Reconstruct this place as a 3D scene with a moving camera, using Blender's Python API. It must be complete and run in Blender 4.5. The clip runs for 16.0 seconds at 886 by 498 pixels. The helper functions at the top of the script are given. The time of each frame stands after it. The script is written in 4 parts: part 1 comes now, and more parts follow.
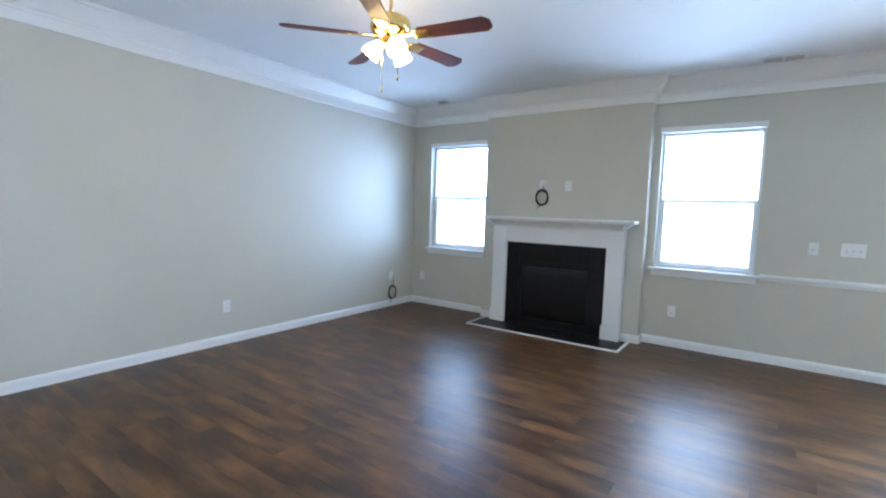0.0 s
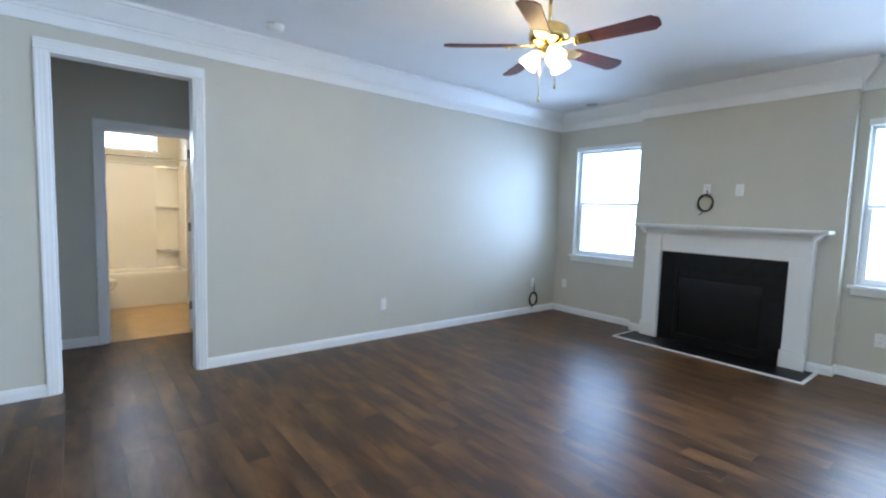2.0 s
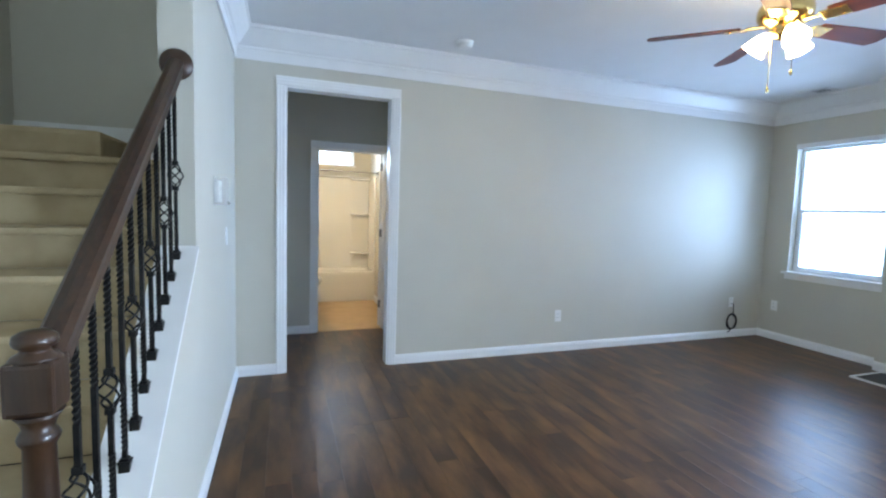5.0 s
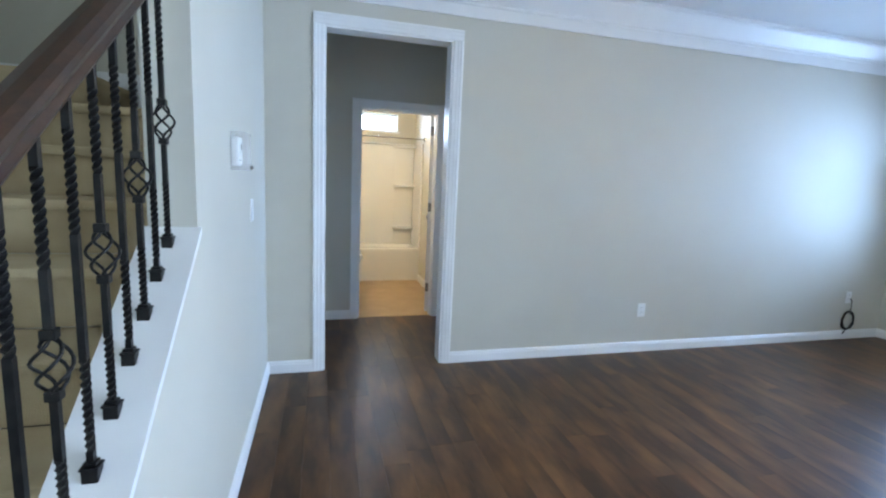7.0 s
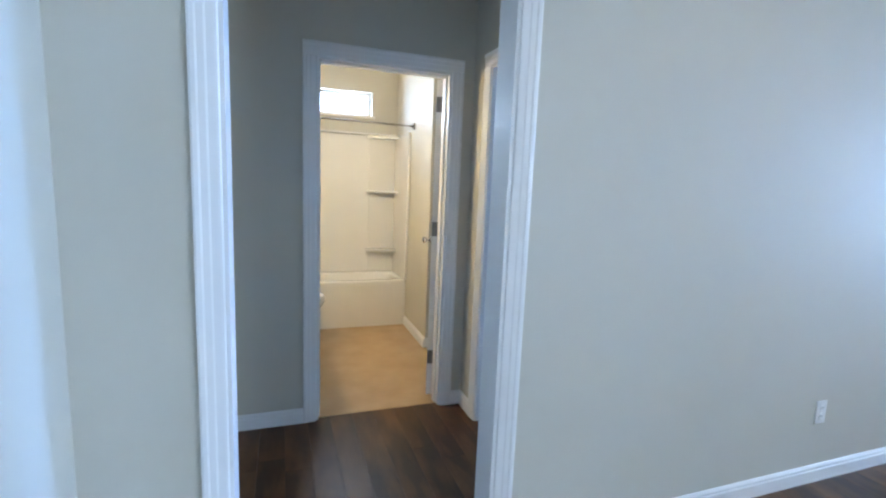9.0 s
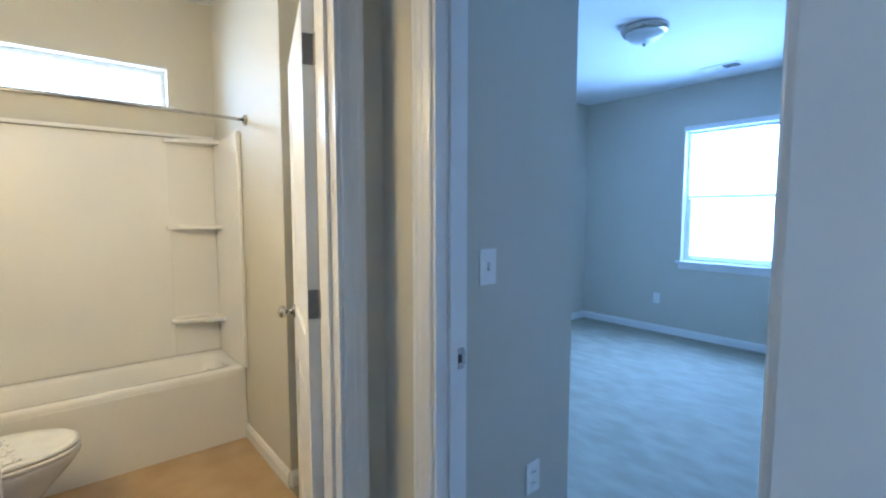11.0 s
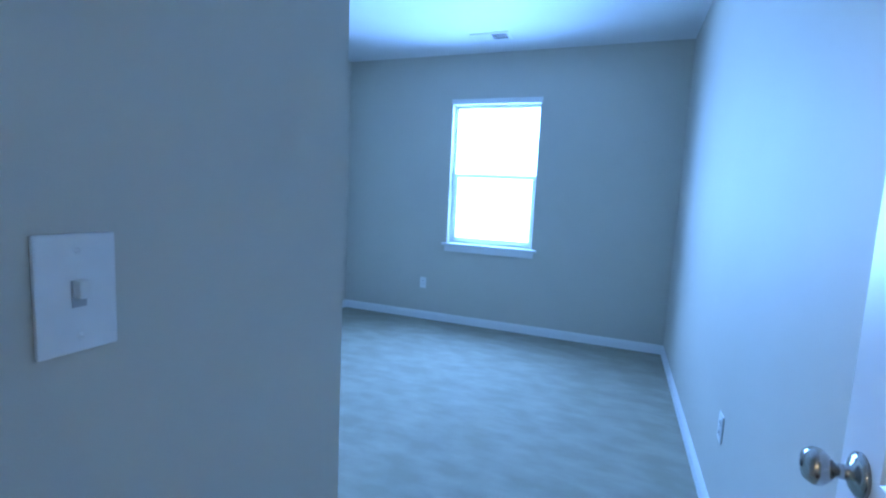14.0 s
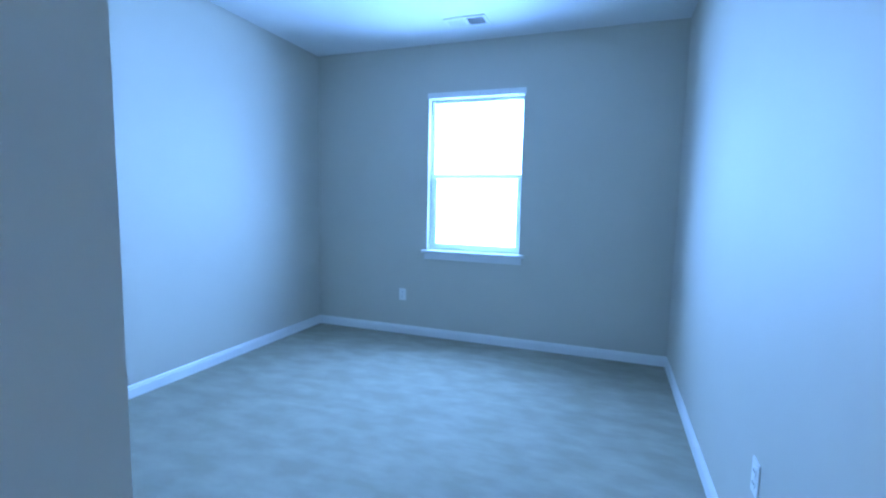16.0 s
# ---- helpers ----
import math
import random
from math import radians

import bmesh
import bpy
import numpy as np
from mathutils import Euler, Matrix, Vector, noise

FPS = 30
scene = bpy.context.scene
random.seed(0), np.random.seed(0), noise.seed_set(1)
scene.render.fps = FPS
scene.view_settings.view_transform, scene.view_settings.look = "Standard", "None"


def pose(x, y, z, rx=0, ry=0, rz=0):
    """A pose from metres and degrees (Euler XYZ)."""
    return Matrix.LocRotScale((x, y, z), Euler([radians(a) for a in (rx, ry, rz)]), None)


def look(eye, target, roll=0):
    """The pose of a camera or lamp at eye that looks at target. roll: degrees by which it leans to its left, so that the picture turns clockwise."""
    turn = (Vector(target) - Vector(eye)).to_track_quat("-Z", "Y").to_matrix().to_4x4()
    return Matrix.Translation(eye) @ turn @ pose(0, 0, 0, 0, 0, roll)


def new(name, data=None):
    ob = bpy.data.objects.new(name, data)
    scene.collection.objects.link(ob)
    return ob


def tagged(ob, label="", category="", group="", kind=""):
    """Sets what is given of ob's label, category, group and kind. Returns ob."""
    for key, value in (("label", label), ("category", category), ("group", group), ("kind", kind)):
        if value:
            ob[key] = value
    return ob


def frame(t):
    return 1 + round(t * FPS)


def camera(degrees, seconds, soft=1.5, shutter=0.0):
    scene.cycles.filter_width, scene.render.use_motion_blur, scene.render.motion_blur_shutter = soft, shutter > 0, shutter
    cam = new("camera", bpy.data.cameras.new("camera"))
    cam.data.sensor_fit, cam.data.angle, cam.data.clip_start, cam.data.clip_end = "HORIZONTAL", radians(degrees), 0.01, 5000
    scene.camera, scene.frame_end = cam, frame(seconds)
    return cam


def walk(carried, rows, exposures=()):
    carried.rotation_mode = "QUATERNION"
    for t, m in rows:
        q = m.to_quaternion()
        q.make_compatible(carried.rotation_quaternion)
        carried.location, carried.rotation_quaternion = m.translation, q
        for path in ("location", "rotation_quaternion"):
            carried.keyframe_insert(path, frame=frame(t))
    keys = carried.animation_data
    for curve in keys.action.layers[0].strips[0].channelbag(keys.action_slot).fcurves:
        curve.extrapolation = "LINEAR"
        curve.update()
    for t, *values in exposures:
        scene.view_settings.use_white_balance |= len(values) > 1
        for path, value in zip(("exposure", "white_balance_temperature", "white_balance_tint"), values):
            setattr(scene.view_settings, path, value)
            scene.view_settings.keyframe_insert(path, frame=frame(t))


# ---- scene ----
cam = camera(88.0, 16.0, 2.2)
PATH = [
    (0, (0.201, 0.058, 1.349), (1.84, 1.191, 1.179), 1.8),
    (0.5, (0.176, 0.076, 1.355), (1.752, 1.294, 1.179), 1.8),
    (1, (0.161, 0.063, 1.374), (1.634, 1.403, 1.193), 1.6),
    (1.5, (0.124, 0.088, 1.374), (1.484, 1.543, 1.195), 1.7),
    (2, (0.083, 0.121, 1.367), (1.333, 1.674, 1.199), 1.8),
    (2.5, (0.054, 0.135, 1.373), (1.197, 1.769, 1.216), 2.1),
    (3, (0.024, 0.153, 1.391), (1.076, 1.847, 1.233), 2.4),
    (3.5, (-0.009, 0.181, 1.39), (0.952, 1.927, 1.234), 2.5),
    (4, (-0.023, 0.188, 1.376), (0.833, 1.989, 1.225), 2.4),
    (4.5, (-0.043, 0.229, 1.393), (0.715, 2.072, 1.228), 2.2),
    (5, (-0.044, 0.267, 1.386), (0.614, 2.149, 1.222), 1.8),
    (5.2, (-0.043, 0.288, 1.385), (0.592, 2.172, 1.22), 1.7),
    (7.3, (-0.045, 1.198, 1.356), (0.45, 3.112, 1.057), 2.1),
    (7.5, (-0.018, 1.36, 1.342), (0.469, 3.276, 1.04), 1.8),
    (8, (0.032, 1.84, 1.342), (0.537, 3.751, 1.036), 2.1),
    (8.2, (0.062, 2.045, 1.351), (0.577, 3.954, 1.046), 2.1),
    (10.3, (0.272, 3.898, 1.397), (1.33, 5.585, 1.208), 1.0),
    (10.5, (0.331, 4.017, 1.398), (1.444, 5.669, 1.216), 0.5),
    (10.8, (0.406, 4.165, 1.396), (1.609, 5.754, 1.229), 0.3),
    (11, (0.45, 4.25, 1.394), (1.72, 5.787, 1.231), -0.0),
    (11.5, (0.552, 4.431, 1.375), (1.989, 5.813, 1.216), -0.5),
    (12, (0.658, 4.544, 1.359), (2.232, 5.767, 1.197), -0.3),
    (12.5, (0.807, 4.64, 1.353), (2.497, 5.691, 1.162), 0.7),
    (13, (0.938, 4.698, 1.346), (2.718, 5.586, 1.138), 1.9),
    (13.5, (1.051, 4.744, 1.347), (2.875, 5.535, 1.123), 2.5),
    (14, (1.211, 4.801, 1.328), (3.068, 5.508, 1.101), 2.8),
    (14.5, (1.336, 4.84, 1.322), (3.206, 5.513, 1.095), 2.8),
    (15, (1.469, 4.837, 1.32), (3.341, 5.505, 1.098), 2.2),
    (15.5, (1.568, 4.83, 1.317), (3.439, 5.504, 1.104), 1.5),
    (16, (1.637, 4.826, 1.307), (3.506, 5.507, 1.105), 1.2),
]
walk(cam, [(t, look(eye, target, roll)) for t, eye, target, roll in PATH],
     [(0, 0.34, 6750, 14), (5, 0.30, 6700, 13), (7.5, 0.31, 6400, 13), (8.2, 0.36, 6250, 13), (10.3, 0.24, 6200, 12), (11.5, 0.06, 5850, 11), (12.5, 0.04, 5580, 11), (16, 0.08, 5830, 11)])

# ---- world, sun, large lights ----
world = bpy.data.worlds.new("world")
scene.world = world
world.use_nodes = True
wn = world.node_tree
sky = wn.nodes.new("ShaderNodeTexSky")
sky.sky_type, sky.sun_disc = "NISHITA", False
sky.sun_elevation, sky.sun_rotation = radians(50), radians(250)
wn.links.new(sky.outputs[0], wn.nodes["Background"].inputs[0])
wn.nodes["Background"].inputs[1].default_value = 0.15

sun = new("sun", bpy.data.lights.new("sun", "SUN"))
sun.data.energy, sun.data.angle, sun.data.color = 3.0, radians(0.53), (1, 0.95, 0.88)
sun.matrix_world = look((-20, 12, 30), (0, 0, 0))

DAY = (0.53, 0.74, 1.0)


def window_light(x, y, z, w, h, watts, rz=90, color=DAY, spread=125, down=0):
    """Daylight entering through a window's opening."""
    d = bpy.data.lights.new("window_daylight", "AREA")
    d.spread = radians(spread)
    d.shape, d.size, d.size_y, d.energy, d.color = "RECTANGLE", w, h, watts, color
    ob = new("window_daylight", d)
    ob.matrix_world = pose(x, y, z, 90 - down, 0, rz)
    return ob


def bulb(x, y, z, watts, color, r=0.03):
    d = bpy.data.lights.new("bulb_light", "POINT")
    d.energy, d.color, d.shadow_soft_size = watts, color, r
    ob = new("bulb_light", d)
    ob.location = (x, y, z)
    return ob


WIN_LIVING, WIN_BED, WIN_BATH, WIN_PATIO = 55, 175, 14, 275
window_light(5.60, 3.475, 1.515, 0.84, 1.34, 0.55 * WIN_LIVING, 90, (0.36, 0.60, 1.0), 105, 0)
window_light(5.60, 0.53, 1.515, 0.84, 1.34, 0.6 * WIN_LIVING, 90, (0.42, 0.65, 1.0))
window_light(5.97, 6.03, 1.56, 1.10, 1.60, WIN_BED, 90, (0.225, 0.47, 1.0), 145, 6)
window_light(5.60, -2.3, 1.03, 1.66, 1.94, WIN_PATIO)
window_light(-1.85, 0.9, 4.2, 0.9, 1.1, 50, -90)
window_light(0.4, 7.80, 2.17, 1.14, 0.2, WIN_BATH, 180)

# ---- materials ----


def mat(name, c1, c2=None, rough=0.5, metal=0.0, scale=6.0, bump=0.0, bump_scale=200.0, spread=(0.35, 0.65), stretch=(1, 1, 1), random_piece=0.0, coat=0.0):
    """A surface with two scales of variation: patches of c1 and c2, and fine relief."""
    m = bpy.data.materials.new(name)
    m.use_nodes = True
    n, l = m.node_tree.nodes, m.node_tree.links
    p = n["Principled BSDF"]
    c2 = c2 or tuple(0.93 * c for c in c1)
    co = n.new("ShaderNodeTexCoord")
    mp = n.new("ShaderNodeMapping")
    mp.inputs["Scale"].default_value = stretch
    l.new(co.outputs["Object"], mp.inputs[0])
    vec = mp.outputs[0]
    info = None
    if random_piece:
        info = n.new("ShaderNodeObjectInfo")
        off = n.new("ShaderNodeVectorMath")
        off.operation = "MULTIPLY_ADD"
        off.inputs[1].default_value = (1, 1, 1)
        mul = n.new("ShaderNodeVectorMath")
        mul.operation = "SCALE"
        mul.inputs[0].default_value = (37, 91, 53)
        l.new(info.outputs["Random"], mul.inputs["Scale"])
        l.new(vec, off.inputs[0])
        l.new(mul.outputs[0], off.inputs[2])
        vec = off.outputs[0]
    nz = n.new("ShaderNodeTexNoise")
    nz.inputs["Scale"].default_value, nz.inputs["Detail"].default_value = scale, 6
    l.new(vec, nz.inputs["Vector"])
    ramp = n.new("ShaderNodeValToRGB")
    ramp.color_ramp.elements[0].position, ramp.color_ramp.elements[1].position = spread
    ramp.color_ramp.elements[0].color, ramp.color_ramp.elements[1].color = (*c1, 1), (*c2, 1)
    l.new(nz.outputs[0], ramp.inputs[0])
    col = ramp.outputs[0]
    if random_piece:
        hsv = n.new("ShaderNodeHueSaturation")
        mr = n.new("ShaderNodeMapRange")
        mr.inputs["To Min"].default_value, mr.inputs["To Max"].default_value = 1 - random_piece, 1 + random_piece
        l.new(info.outputs["Random"], mr.inputs[0])
        l.new(mr.outputs[0], hsv.inputs["Value"])
        l.new(col, hsv.inputs["Color"])
        col = hsv.outputs[0]
    l.new(col, p.inputs["Base Color"])
    rr = n.new("ShaderNodeMapRange")
    rr.inputs["To Min"].default_value, rr.inputs["To Max"].default_value = max(rough - 0.06, 0.02), min(rough + 0.06, 1)
    l.new(nz.outputs[0], rr.inputs[0])
    l.new(rr.outputs[0], p.inputs["Roughness"])
    p.inputs["Metallic"].default_value = metal
    p.inputs["Coat Weight"].default_value = coat
    if bump:
        fine = n.new("ShaderNodeTexNoise")
        fine.inputs["Scale"].default_value, fine.inputs["Detail"].default_value = bump_scale, 3
        l.new(vec, fine.inputs["Vector"])
        b = n.new("ShaderNodeBump")
        b.inputs["Strength"].default_value, b.inputs["Distance"].default_value = bump, 0.004
        l.new(fine.outputs[0], b.inputs["Height"])
        l.new(b.outputs[0], p.inputs["Normal"])
    return m


def glass(name, rough=0.0, color=(1, 1, 1)):
    m = bpy.data.materials.new(name)
    m.use_nodes = True
    p = m.node_tree.nodes["Principled BSDF"]
    p.inputs["Base Color"].default_value = (*color, 1)
    p.inputs["Transmission Weight"].default_value, p.inputs["Roughness"].default_value, p.inputs["IOR"].default_value = 1, rough, 1.45
    return m


def lit_glass(name, color, strength):
    m = mat(name, (0.9, 0.88, 0.82), rough=0.4)
    p = m.node_tree.nodes["Principled BSDF"]
    p.inputs["Emission Color"].default_value, p.inputs["Emission Strength"].default_value = (*color, 1), strength
    return m


WALL = mat("wall_paint", (0.567, 0.540, 0.462), (0.548, 0.521, 0.444), 0.62, scale=1.3, bump=0.06, bump_scale=320)
WHITE = mat("trim_paint", (0.80, 0.80, 0.79), (0.785, 0.785, 0.775), 0.33, scale=9, bump=0.02, bump_scale=90)
CEIL = mat("ceiling_paint", (0.78, 0.78, 0.77), (0.75, 0.75, 0.74), 0.8, scale=2, bump=0.12, bump_scale=240)
WOOD = mat("floor_wood", (0.044, 0.020, 0.010), (0.190, 0.090, 0.034), 0.34, scale=3.0, bump=0.10, bump_scale=5, spread=(0.40, 0.78), stretch=(2.6, 0.8, 1), random_piece=0.16)
WOOD.node_tree.nodes["Principled BSDF"].inputs["Specular IOR Level"].default_value = 0.27
SUBFLOOR = mat("floor_joint", (0.015, 0.008, 0.005), rough=0.7)
CARPET = mat("carpet", (0.325, 0.31, 0.235), (0.41, 0.39, 0.315), 0.95, scale=4.6, bump=0.9, bump_scale=260, spread=(0.38, 0.70), stretch=(1.9, 0.9, 1))
STAIR_CARPET = mat("stair_carpet", (0.42, 0.32, 0.185), (0.52, 0.41, 0.25), 0.95, scale=5, bump=0.9, bump_scale=300)
VINYL = mat("vinyl_floor", (0.40, 0.27, 0.14), (0.47, 0.33, 0.19), 0.42, scale=5, bump=0.05, bump_scale=40)
OAK = mat("stained_oak", (0.024, 0.011, 0.006), (0.060, 0.027, 0.012), 0.34, scale=26, bump=0.15, bump_scale=90, stretch=(1, 1, 0.14))
BLADE = mat("fan_blade_wood", (0.060, 0.012, 0.008), (0.13, 0.03, 0.016), 0.55, scale=9, stretch=(0.2, 2, 1))
IRON = mat("black_iron", (0.012, 0.012, 0.013), (0.022, 0.021, 0.020), 0.38, 0.6, scale=40, bump=0.1, bump_scale=120)
BLACK = mat("black_slate", (0.005, 0.005, 0.006), (0.010, 0.010, 0.011), 0.40, scale=12)
FIREBOX = mat("firebox_metal", (0.006, 0.006, 0.006), (0.012, 0.011, 0.010), 0.55, scale=20)
CABLE = mat("black_cable", (0.012, 0.012, 0.012), rough=0.45)
BRASS = mat("brass", (0.78, 0.58, 0.24), (0.66, 0.46, 0.18), 0.22, 1.0, scale=12)
NICKEL = mat("brushed_nickel", (0.55, 0.53, 0.50), (0.40, 0.38, 0.36), 0.2, 1.0, scale=30)
DARKMETAL = mat("hinge_metal", (0.20, 0.19, 0.18), (0.26, 0.24, 0.22), 0.35, 1.0, scale=30)
PLASTIC = mat("white_plastic", (0.82, 0.82, 0.80), rough=0.35, scale=20)
# flat dark colour that paints the shade inside holes and recesses
RECESS_SHADE = mat("recess_shade", (0.03, 0.03, 0.03), rough=0.6)
# grey for the painted shade round a switch toggle
GREY = mat("slot_shade_grey", (0.42, 0.42, 0.42), rough=0.5)
SCREEN = mat("grey_display", (0.12, 0.13, 0.12), rough=0.2)
CERAMIC = mat("white_ceramic", (0.83, 0.82, 0.80), (0.81, 0.80, 0.78), 0.10, scale=3, coat=0.4)
ACRYLIC = mat("white_acrylic", (0.80, 0.79, 0.76), (0.78, 0.77, 0.74), 0.16, scale=2, coat=0.3)
PAPER = mat("printed_paper", (0.80, 0.80, 0.78), (0.35, 0.35, 0.36), 0.7, scale=60, spread=(0.55, 0.60))
GLASS = glass("window_glass")
VINYL_SASH = mat("backlit_vinyl", (0.84, 0.84, 0.82), rough=0.35, scale=20)
vn, vl = VINYL_SASH.node_tree.nodes, VINYL_SASH.node_tree.links
thin, blend = vn.new("ShaderNodeBsdfTranslucent"), vn.new("ShaderNodeMixShader")
thin.inputs[0].default_value = (0.85, 0.86, 0.86, 1)
blend.inputs[0].default_value = 0.27
vl.new(vn["Principled BSDF"].outputs[0], blend.inputs[1])
vl.new(thin.outputs[0], blend.inputs[2])
vl.new(blend.outputs[0], vn["Material Output"].inputs[0])
CLEAR = mat("clear_plastic", (0.85, 0.86, 0.86), rough=0.1, scale=20)
CLEAR.node_tree.nodes["Principled BSDF"].inputs["Alpha"].default_value = 0.16
for dark in (BLACK, FIREBOX, BLADE):
    dark.node_tree.nodes["Principled BSDF"].inputs["Specular IOR Level"].default_value = 0.2
SHADE_ON = lit_glass("lit_frosted_glass", (1.0, 0.80, 0.44), 40.0)
SHADE_OFF = mat("frosted_glass", (0.72, 0.76, 0.76), rough=0.3)
GRASS = mat("lawn", (0.07, 0.10, 0.03), (0.12, 0.14, 0.06), 0.9, scale=1.5, bump=0.8, bump_scale=30)

# ---- mesh helpers ----


def box(bm, x0, x1, y0, y1, z0, z1, bevel=0.0, m=None):
    r = bmesh.ops.create_cube(bm, size=1)
    mx = pose((x0 + x1) / 2, (y0 + y1) / 2, (z0 + z1) / 2) @ Matrix.Diagonal((abs(x1 - x0), abs(y1 - y0), abs(z1 - z0), 1))
    bmesh.ops.transform(bm, matrix=(m or Matrix()) @ mx, verts=r["verts"])
    if bevel:
        es = list({e for v in r["verts"] for e in v.link_edges})
        bmesh.ops.bevel(bm, geom=es, offset=bevel, segments=2, affect="EDGES", profile=0.6)
    return bm


def lathe(bm, prof, m=None, seg=24, squash=1.0):
    """Turns a profile of (radius, height) round the z axis."""
    m = m or Matrix()
    rings = []
    for r, z in prof:
        rings.append([bm.verts.new(m @ Vector((r * math.cos(2 * math.pi * i / seg), squash * r * math.sin(2 * math.pi * i / seg), z))) for i in range(seg)])
    for a, b in zip(rings, rings[1:]):
        for i in range(seg):
            f = bm.faces.new((a[i], a[(i + 1) % seg], b[(i + 1) % seg], b[i]))
            f.smooth = True
    bm.faces.new(rings[0][::-1])
    bm.faces.new(rings[-1])
    return bm


def sweep(bm, prof, start, along, u, v):
    """Extrudes the outline prof of (a, b) from start over the vector along; a goes with u and b with v."""
    s, d, u, v = Vector(start), Vector(along), Vector(u), Vector(v)
    a = [bm.verts.new(s + u * p + v * q) for p, q in prof]
    b = [bm.verts.new(s + d + u * p + v * q) for p, q in prof]
    k = len(prof)
    for i in range(k):
        bm.faces.new((a[i], a[(i + 1) % k], b[(i + 1) % k], b[i]))
    bm.faces.new(a[::-1])
    bm.faces.new(b)
    return bm


def tube(bm, pts, r, seg=8, closed=False):
    """A round rod along a line of points."""
    pts = [Vector(p) for p in pts]
    rings, k = [], len(pts)
    for i, p in enumerate(pts):
        d = (pts[(i + 1) % k] - pts[i - 1]) if closed else (pts[min(i + 1, k - 1)] - pts[max(i - 1, 0)])
        q = d.normalized().to_track_quat("Z", "Y")
        rings.append([bm.verts.new(p + q @ Vector((r * math.cos(2 * math.pi * j / seg), r * math.sin(2 * math.pi * j / seg), 0))) for j in range(seg)])
    pairs = list(zip(rings, rings[1:])) + ([(rings[-1], rings[0])] if closed else [])
    for a, b in pairs:
        for j in range(seg):
            f = bm.faces.new((a[j], a[(j + 1) % seg], b[(j + 1) % seg], b[j]))
            f.smooth = True
    if not closed:
        bm.faces.new(rings[0][::-1])
        bm.faces.new(rings[-1])
    return bm


def mesh_of(name, bm, material):
    bmesh.ops.recalc_face_normals(bm, faces=bm.faces)
    me = bpy.data.meshes.new(name)
    bm.to_mesh(me)
    bm.free()
    me.materials.append(material)
    return me


def part(name, bm, material, parent, label=""):
    ob = new(name, mesh_of(name, bm, material))
    ob.parent = parent
    if label:
        tagged(ob, label)
    return ob


def thing(name, label, category, at=None, group="", kind=""):
    ob = new(name)
    ob.empty_display_size = 0.05
    if at is not None:
        ob.matrix_world = at
    return tagged(ob, label, category, group, kind)


def solid(name, bm, material, label, category="", kind="structure"):
    return tagged(new(name, mesh_of(name, bm, material)), label, category or name.split("_")[0], kind=kind)


B = bmesh.new

# ---- the plan ----
H = 2.74
YW, YB = 4.215, 4.338          # wall with the cased opening: living face, back face
XE, XB = 5.44, 5.31            # living room's outer wall, chimney breast
XS, XS2, YEND = -0.40, -0.53, 2.48        # stair wall: living face, stair face
YH = 5.44                      # vestibule's far wall
XD, XD2 = 1.20, 1.306          # wall with the bedroom door
XBE, YBN = 5.69, 7.68          # bedroom's outer wall, far side wall
YSW, XSW = 5.288, 1.957         # wall with the switch and its end
YBATH = 7.65
SOUTH, WEST, TOP = -4.5, -1.65, 5.2


def wall(name, label, axis, p0, p1, a, b, z0=0.0, z1=H, holes=()):
    """A wall from a to b along an axis, between the faces p0 and p1, with holes (a, b, z0, z1)."""
    bm = B()

    def piece(s, e, lo, hi):
        if e - s > 1e-4 and hi - lo > 1e-4:
            if axis == "x":
                box(bm, s, e, p0, p1, lo, hi)
            else:
                box(bm, p0, p1, s, e, lo, hi)
    at = a
    for h0, h1, lo, hi in sorted(holes):
        piece(at, h0, z0, z1)
        piece(h0, h1, z0, lo)
        piece(h0, h1, hi, z1)
        at = h1
    piece(at, b, z0, z1)
    return solid(name, bm, WALL, label, "wall")


WA = (3.03, 3.92, 0.82, 2.21)
WB = (0.085, 0.97, 0.82, 2.21)
WPATIO = (-3.2, -1.4, 0.0, 2.05)
WBED = (5.58, 6.468, 0.85, 2.255)
WBATH = (-0.2, 1.0, 2.05, 2.285)
OPEN = (-0.027, 0.838, 0.0, 2.34)
DBATH = (0.302, 1.057, 0.0, 2.03)
DBED = (4.434, 5.197, 0.0, 2.03)

wall("wall_door", "greige painted drywall with a tall white cased opening", "x", YW, YB, XS, XBE + 0.16, holes=[OPEN])
wall("wall_windows", "greige painted outer wall with two bright windows", "y", XE, XE + 0.16, SOUTH, YW, holes=[WPATIO, WA, WB])
wall("wall_stair", "pale painted full-height wall beside the carpeted stairs", "y", XS2, XS, YEND, YW + 0.133, 0, TOP)
wall("wall_upper", "painted wall above the living room ceiling by the stairwell", "y", XS2, XS, SOUTH, YEND, H, TOP)
wall("wall_stair_outer", "grey-green painted stairwell side wall", "y", WEST - 0.12, WEST, SOUTH, 4.07, 0, TOP, [(0.45, 1.35, 3.65, 4.75)])
wall("wall_stair_end", "grey-green painted stairwell end wall", "x", 3.95, 4.07, WEST, XS2, 0, TOP)
# unseen wall at an assumed place, added to hold and bounce the room's light
wall("wall_south", "plain unseen wall added to close the room", "x", SOUTH - 0.12, SOUTH, WEST - 0.12, XE + 0.16, 0, TOP)
wall("wall_vestibule_end", "greige painted wall with the bathroom doorway", "x", YH, 5.56, XS - 0.12, XD, holes=[DBATH])
wall("wall_vestibule_west", "greige painted side wall of the vestibule", "y", XS - 0.12, XS, YB, YH)
wall("wall_bedroom_door", "greige painted wall with the bedroom doorway", "y", XD, XD2, YB, YSW, holes=[DBED])
